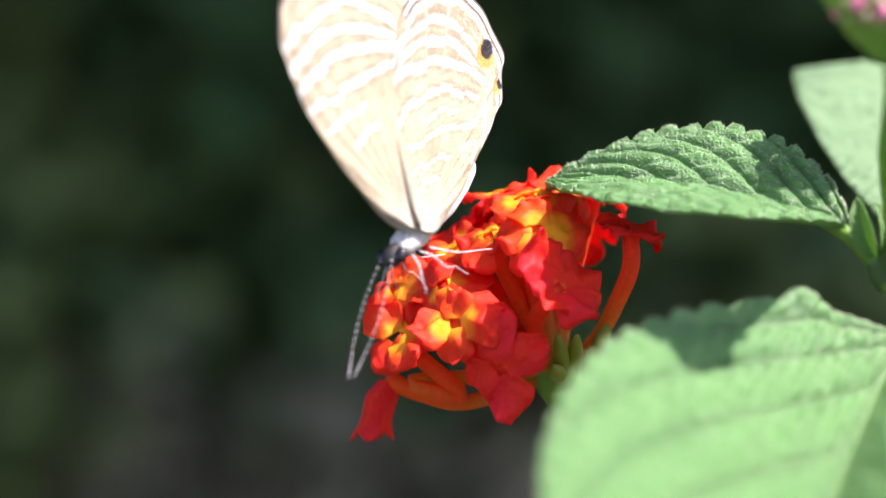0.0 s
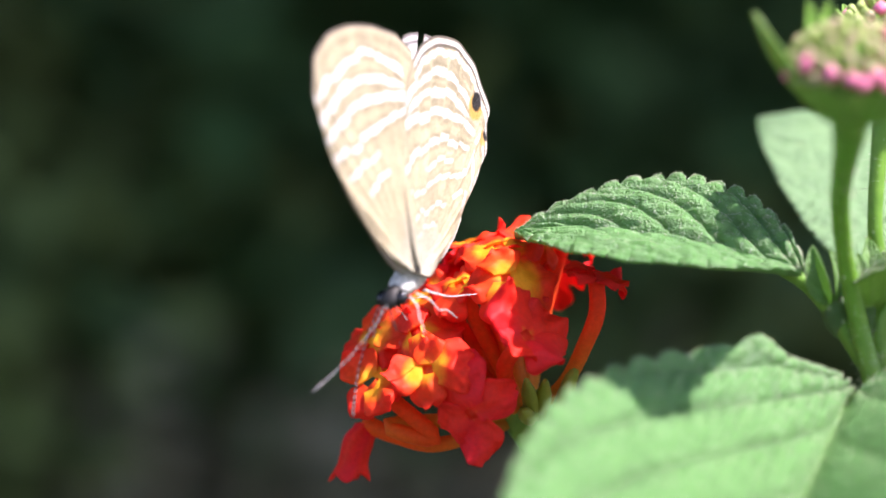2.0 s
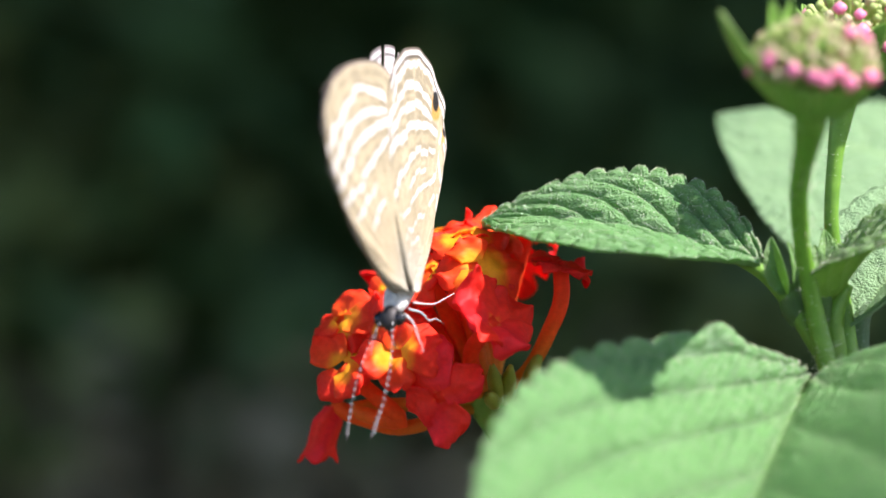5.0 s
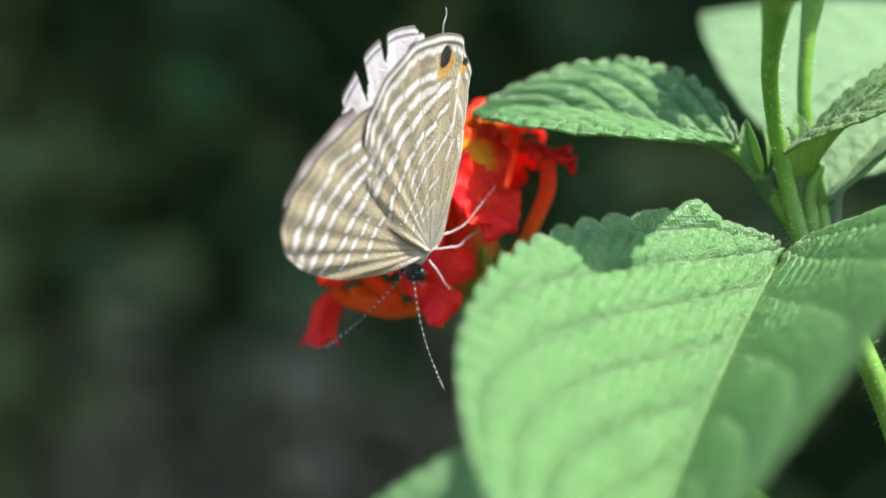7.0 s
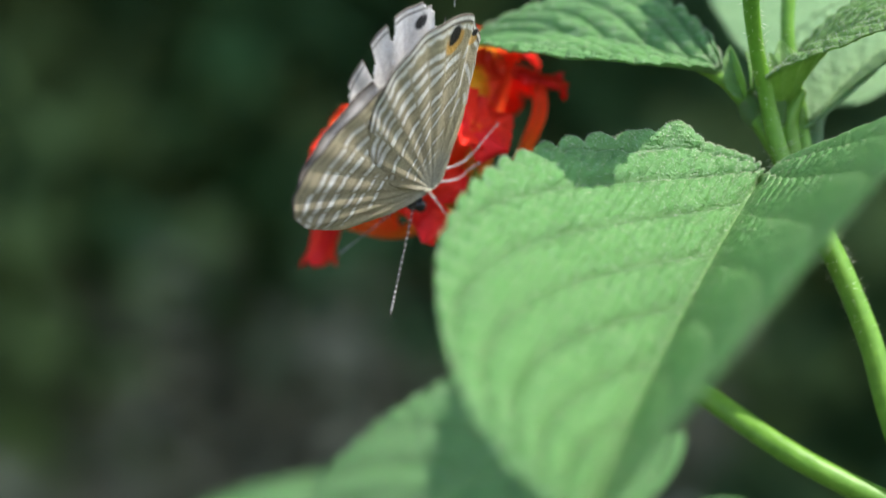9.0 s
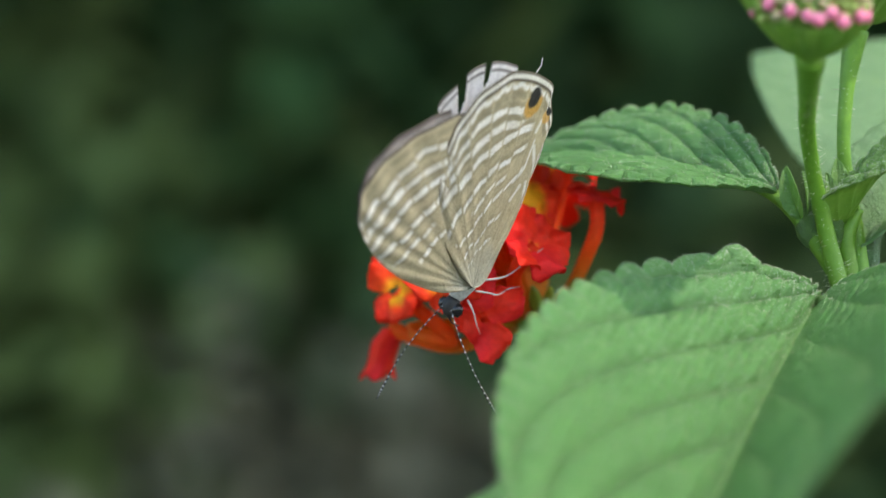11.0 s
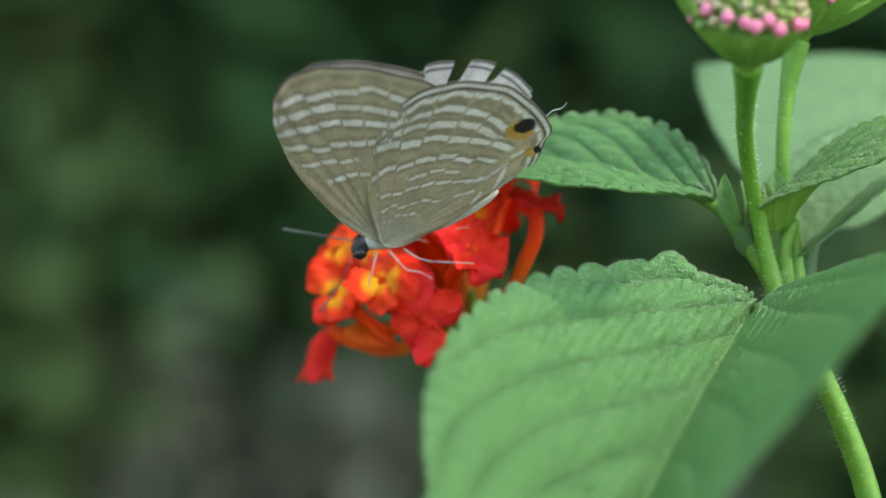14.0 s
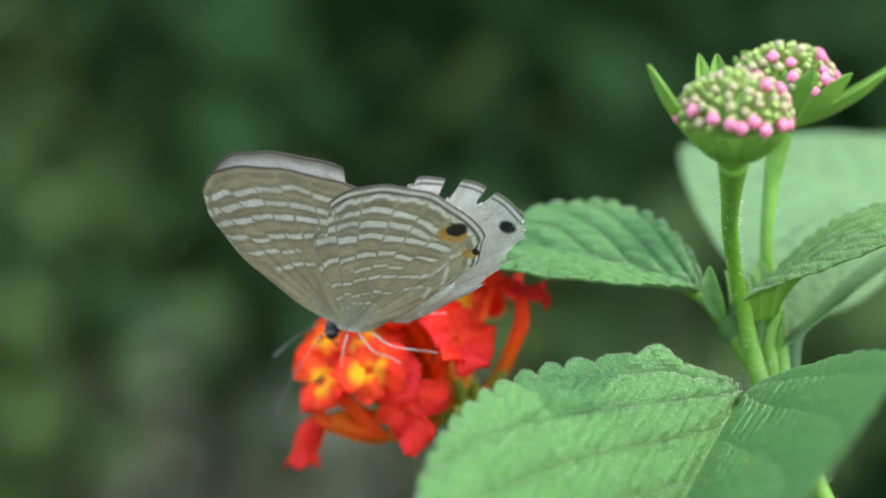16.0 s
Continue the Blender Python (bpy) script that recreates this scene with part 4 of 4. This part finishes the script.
def build_butterfly():
    near_hind = under("hind_wing", wing_mesh("hind_wing", HIND, "hind"), butterfly, "hind wing with a black eyespot ringed orange")
    near_hind.matrix_basis = pose(0, 0, 0.00012, 0, 0, 0)
    near_fore = under("fore_wing", wing_mesh("fore_wing", FORE, "fore"), butterfly, "brown fore wing with white dashes")
    near_fore.matrix_basis = pose(0, 0, -0.00006, 0, 0, 0)
    flip = Matrix.Diagonal((1, 1, -1, 1))
    torn = [(0.28, 0.362, 0.88, 0.975), (0.422, 0.446, 0.82, 0.86), (0.492, 0.514, 0.88, 0.92), (0.59, 0.635, 0.98, 0.91), (0.635, 0.7, 0.88, 0.82), (0.7, 0.82, 0.82, 0.9)]
    far_h = wing_mesh("hind_wing", HIND, "hind", torn)
    far_f = wing_mesh("fore_wing", FORE, "fore", [(0.655, 0.95, 0.86, 0.86)])
    for me, mat in ((far_h, pose(0.0002, 0, -0.0014, -1.5, 1, 3.5)), (far_f, pose(0.0008, 0, -0.0013, -2, 0, -4))):
        me.transform(flip)
        me.flip_normals()
        ob = under("hind_wing" if me is far_h else "fore_wing", me, butterfly, "torn hind wing with its pale inner face" if me is far_h else "fore wing with its pale inner face")
        ob.matrix_basis = mat
        if me is far_h:
            far_hind = ob
    far_fore = ob
    limb("tail", [(14.6, 9.3, -1.8), (15.3, 9.8, -1.9), (16.0, 9.8, -2.0), (16.5, 10.2, -2.1)], [0.05, 0.04, 0.03], [LEG_PALE, DARK], butterfly, "thread-like wing tail", n=16)
    ball("thorax", [(-1.5, 0.45, -0.9, -1.2), (-0.9, 0.8, -0.7, -1.2), (0.3, 1.05, -0.5, -1.2), (1.7, 1.05, -0.3, -1.2), (2.8, 0.75, -0.1, -1.2)], BODY, butterfly, "furry pale grey thorax")
    rear = ball("abdomen", [(2.4, 0.7, 0.0, -1.2), (3.4, 0.95, 0.3, -1.2), (5.5, 1.0, 0.9, -1.2), (7.6, 0.85, 1.7, -1.2), (9.3, 0.55, 2.4, -1.2), (10.0, 0.2, 2.7, -1.2)], BODY, butterfly, "pale ringed abdomen")
    tip = Vector((0.0107, 0.0065, -0.0008))
    rear.data.transform(Matrix.Translation(-tip))
    rear.location = tip
    cam.data.dof.focus_object = rear  # the lens is focused on the butterfly's body
    skull = ball("head", [(-2.8, 0.25, -1.5, -1.2), (-2.5, 0.62, -1.4, -1.2), (-2.0, 0.8, -1.2, -1.2), (-1.3, 0.6, -1.0, -1.2)], DARK, butterfly, "small black head")
    for z in (-0.5, -1.9):
        ob = ball("eye", [(-2.55, 0.1, -1.35, z), (-2.4, 0.42, -1.35, z), (-2.0, 0.58, -1.25, z), (-1.6, 0.42, -1.2, z), (-1.45, 0.1, -1.15, z)], EYE, skull, "glossy black eye")
    feelers = []
    for side in (1, -1):
        curve = [(9.5 * s, 0.0, 0.5 * side * math.sin(math.pi * s) - 0.25 * side * s) for s in (0, 0.3, 0.6, 0.88, 1)]
        feeler = limb("antenna", curve, [0.055, 0.045, 0.045, 0.05, 0.1, 0.06], [DARK, LEG_PALE], butterfly, "ringed black and white antenna", rings=66, n=132)
        feeler.location = (-0.0023, -0.0009, (-1.2 + 0.4 * side) * MM)
        feelers.append(feeler)
    limb("proboscis", [(-2.6, -1.6, -1.2), (-2.7, -2.6, -1.1), (-2.4, -3.6, -1.0)], [0.09, 0.07, 0.06], [DARK, DARK], butterfly, "thin dark proboscis", n=14)
    for k, (u0, u1, u2) in enumerate(((-0.7, -1.5, -1.9), (0.3, 1.5, 3.4), (1.5, 3.6, 7.0))):
        for side in (1, -1):
            z0 = -1.2 + 0.7 * side
            limb("leg", [(u0, -1.5, z0), (0.5 * (u0 + u1), -2.1, z0 + 0.7 * side), (u1, -2.5 - 0.5 * (k < 2), z0 + 1.0 * side), (0.5 * (u1 + u2), -3.3 + 0.5 * (k == 2), z0 + 1.2 * side), (u2, -4.1 + 1.0 * (k == 2), z0 + 1.4 * side)],
                 [0.095, 0.065, 0.05, 0.04, 0.03], [LEG_PALE, DARK], butterfly, "thin white leg", n=30)
    return near_fore, far_fore, far_hind, feelers


fore_near, fore_far, hind_far, antennae = build_butterfly()
# seconds, place, turn, and the degrees by which the fore wings are swung forward
PERCHES = [
    (0, -0.00533, -0.00434, 0.70461, 84.5, -13.8, 54.6, 3.8),
    (0.5, -0.00527, -0.00434, 0.70457, 82.6, -12.5, 56.1, 2.7),
    (1, -0.00466, -0.00443, 0.70531, 89.4, -9.6, 55, 0.5),
    (1.5, -0.00402, -0.00421, 0.70498, 87.8, -5, 57.3, 6.3),
    (2, -0.00339, -0.00437, 0.70512, 87.8, -12.1, 61.8, 5.5),
    (2.5, -0.00334, -0.00434, 0.70552, 88.7, -3.5, 64, 3),
    (3, -0.00307, -0.00443, 0.70498, 89.1, -7.9, 67.1, -1.4),
    (5.5, -0.00171, -0.0043, 0.70096, 84.2, -29.3, 66.6, 4.1),
    (6, -0.00246, -0.00419, 0.69684, 86.1, -49.1, 53.8, 3.4),
    (6.5, -0.00106, -0.00408, 0.69668, 127, -64.3, 21.7, -15.2),
    (7, 0.00026, -0.00424, 0.69707, 142.3, -61.9, 5.7, -10.7),
    (7.5, 0.00114, -0.00419, 0.69553, 156.2, -62.2, -7.5, -18.1),
    (8, 0.00068, -0.00424, 0.69577, 175.3, -53.4, -24.5, -18.8),
    (8.5, 0.00107, -0.00425, 0.69539, 180, -55.8, -27.3, -17.5),
    (11, -0.0004, -0.00396, 0.69736, 128.7, -46.8, 22.5, -12.3),
    (11.5, -0.00036, -0.00406, 0.69742, 137.6, -50.4, 12.3, -17.1),
    (12, -0.00033, -0.00403, 0.69745, 135.8, -48.7, 13.9, -16.6),
    (12.5, -0.0004, -0.00406, 0.69726, 139.1, -47.8, 6.6, -20.9),
    (13, -0.00076, -0.00404, 0.69784, 135.9, -42, 10.1, -18.2),
    (13.5, -0.00126, -0.004, 0.69837, 136.1, -34, 14.5, -16.6),
    (14, -0.00251, -0.00433, 0.70111, 136.8, -9.2, -2.4, -10.9),
    (14.5, -0.0028, -0.00444, 0.70118, 136.5, -1.4, -1, -4.1),
    (15, -0.00268, -0.00438, 0.7016, 137.3, -4.1, -11.8, -9.2),
    (15.5, -0.00328, -0.00442, 0.70154, 139.5, -5.1, -6.8, -5.6),
    (16, -0.00433, -0.00439, 0.70181, 140.1, -4.6, -20.3, -10.1),
]


def cloud_material():
    """White vapour, thin at the cloud's rim and denser towards its middle."""
    m = plain("cloud_white", (0.86, 0.87, 0.88), (0.92, 0.92, 0.93), 0.03, 1.0, 0, 0.85)
    nt = m.node_tree
    co = nt.nodes.new("ShaderNodeTexCoord")
    flat = nt.nodes.new("ShaderNodeVectorMath")
    flat.operation = "MULTIPLY"
    flat.inputs[1].default_value = (1 / 250, 1 / 250, 0)
    nt.links.new(co.outputs["Object"], flat.inputs[0])
    out = nt.nodes.new("ShaderNodeVectorMath")
    out.operation = "LENGTH"
    nt.links.new(flat.outputs[0], out.inputs[0])
    veil = ramp(nt, out.outputs["Value"], [(0.5, (0.25, 0.25, 0.25)), (0.82, (0.36, 0.36, 0.36)), (0.98, (1.0, 1.0, 1.0))])
    clear = nt.nodes.new("ShaderNodeBsdfTransparent")
    mx = nt.nodes.new("ShaderNodeMixShader")
    end = nt.nodes["Material Output"].inputs[0]
    nt.links.new(veil.outputs[0], mx.inputs[0])
    nt.links.new(end.links[0].from_socket, mx.inputs[1])
    nt.links.new(clear.outputs[0], mx.inputs[2])
    nt.links.new(mx.outputs[0], end)
    return m


def cloud():
    """A wide bright cloud, high up, that drifts over the sun."""
    bm = bmesh.new()
    bmesh.ops.create_icosphere(bm, subdivisions=4, radius=1.0)
    for vert in bm.verts:
        p = vert.co.copy()
        puff = 1 + 0.03 * noise.noise(p * 5.1) + 0.015 * noise.noise(p * 5.3)
        vert.co = Vector((p.x * 250, p.y * 250, max(p.z, -0.25) * 40)) * puff
    me = bpy.data.meshes.new("cloud")
    bm.to_mesh(me)
    bm.free()
    me.materials.append(cloud_material())
    me.polygons.foreach_set("use_smooth", [True] * len(me.polygons))
    return tagged(new("cloud", me), "white cloud drifting before the sun", "cloud")


cloud_thing = cloud()
# its thin rim veils the sun from 6 s on, its body from 10.6 s on
OVER = SUN_WAY * (700 / SUN_WAY.z)


def motions():
    """The butterfly turns and shuffles on the flower; the cloud drifts over."""
    walk(cloud_thing, [(t, pose(OVER.x + 0.3 * away, OVER.y - 0.95 * away, OVER.z)) for t, away in ((0.0, 480), (3.0, 350), (5.0, 262), (6.5, 240), (8.0, 229), (9.5, 222), (10.2, 214), (10.8, 205), (12.0, 190), (16.0, 140))])
    walk(butterfly, [(t, pose(x, y, z, rx, ry, rz)) for t, x, y, z, rx, ry, rz, _ in PERCHES])
    walk(fore_near, [(row[0], pose(0, 0, -0.00006, 0, 0, row[7])) for row in PERCHES])
    # the far hind wing slides back as the wings are rubbed; the far pair opens a little on the way
    agape = [(0.0, 0.5), (3.0, 0.5), (5.5, -1.0), (6.0, -1.5), (7.0, -1.8), (8.0, -1.9), (8.5, -1.9), (11.0, -1.6), (13.0, -1.5), (14.0, -1.5), (16.0, -1.5)]

    def ajar(t):
        return float(np.interp(t, [a for a, _ in agape], [b for _, b in agape]))

    def askew(t):
        return float(np.interp(t, (0, 6.5, 7.5, 9, 10.8), (1, 1, 4.8, 4.8, 1)))

    slide = [(0.0, 0.0), (3.0, 0.0), (5.5, 0.0), (7.0, 0.0), (7.5, 0.0), (8.0, 0.0), (8.5, 0.0), (11.0, 0.0), (13.0, 0.0), (14.6, 0.0), (15.0, 0.35), (15.4, 0.0), (15.6, 0.0), (16.0, 0.85)]
    walk(hind_far, [(t, pose(0.0002 + 0.0024 * k, -0.0012 * k, -0.0014, 0.6 * ajar(t) - 0.8, askew(t), 3.5 - 10 * k)) for t, k in slide])
    walk(fore_far, [(row[0], pose(0.0003, float(np.interp(row[0], (0, 14, 15, 16), (-0.4, -0.4, 0.2, 0.5))) * MM, -0.0007, ajar(row[0]) + 0.5, askew(row[0]) - 1, row[7] - 2)) for row in PERCHES])
    # the way each antenna's tip lies from the head, in millimetres of the place
    ways = ([(0.0, -3.0, -3, -10), (1.0, -6, -3, -7), (1.5, -7, -3, -6), (2.5, -6, -3, -7), (3.0, -5, -4, -6), (5.5, 1, -2, -9), (6.0, 5, -1, -8), (6.5, 2.4, -1, -8), (7.0, 2, -1, -9), (7.5, -2, -1, -8.5), (8.5, -3, -1, -8.5),
             (11.0, 3.2, -1, -8), (12.5, 3, -1, -8.5), (13.0, 1.5, -1, -9), (13.5, 0.5, 1, -8), (14.0, -3, 6, -5), (15.0, -5, 6, -2), (16.0, -4.5, 3, -7)],
            [(0.0, -3.1, -2.6, -10), (1.0, -3.6, 0.5, -8.6), (2.5, -3.2, 0.5, -8.8), (3.0, -3.0, 0.0, -8.8), (5.5, -3, -1, -9), (6.0, -3.3, 1, -8.5), (6.5, -5.5, 2, -7), (7.0, -6.5, 2, -6.2), (8.0, -6, 6, -4), (8.5, -6, 6, -4),
             (11.0, -6.2, 0, -8), (12.5, -6.6, 0, -7.4), (13.5, -5.5, 4, -6), (14.0, -6, 6, 1), (15.0, -6, 7, 0.5), (16.0, -5, 7, -3)])
    turns = [(row[0], Euler([radians(a) for a in row[4:7]]).to_quaternion()) for row in PERCHES]

    def facing(t):
        for (a, qa), (b, qb) in zip(turns, turns[1:]):
            if a <= t <= b:
                return qa.slerp(qb, (t - a) / (b - a))

    for feeler, rows in zip(antennae, ways):
        walk(feeler, [(t, Matrix.LocRotScale(feeler.location.copy(), Vector((1, 0, 0)).rotation_difference(facing(t).inverted() @ Vector((x, y, z)).normalized()), None)) for t, x, y, z in rows])


motions()
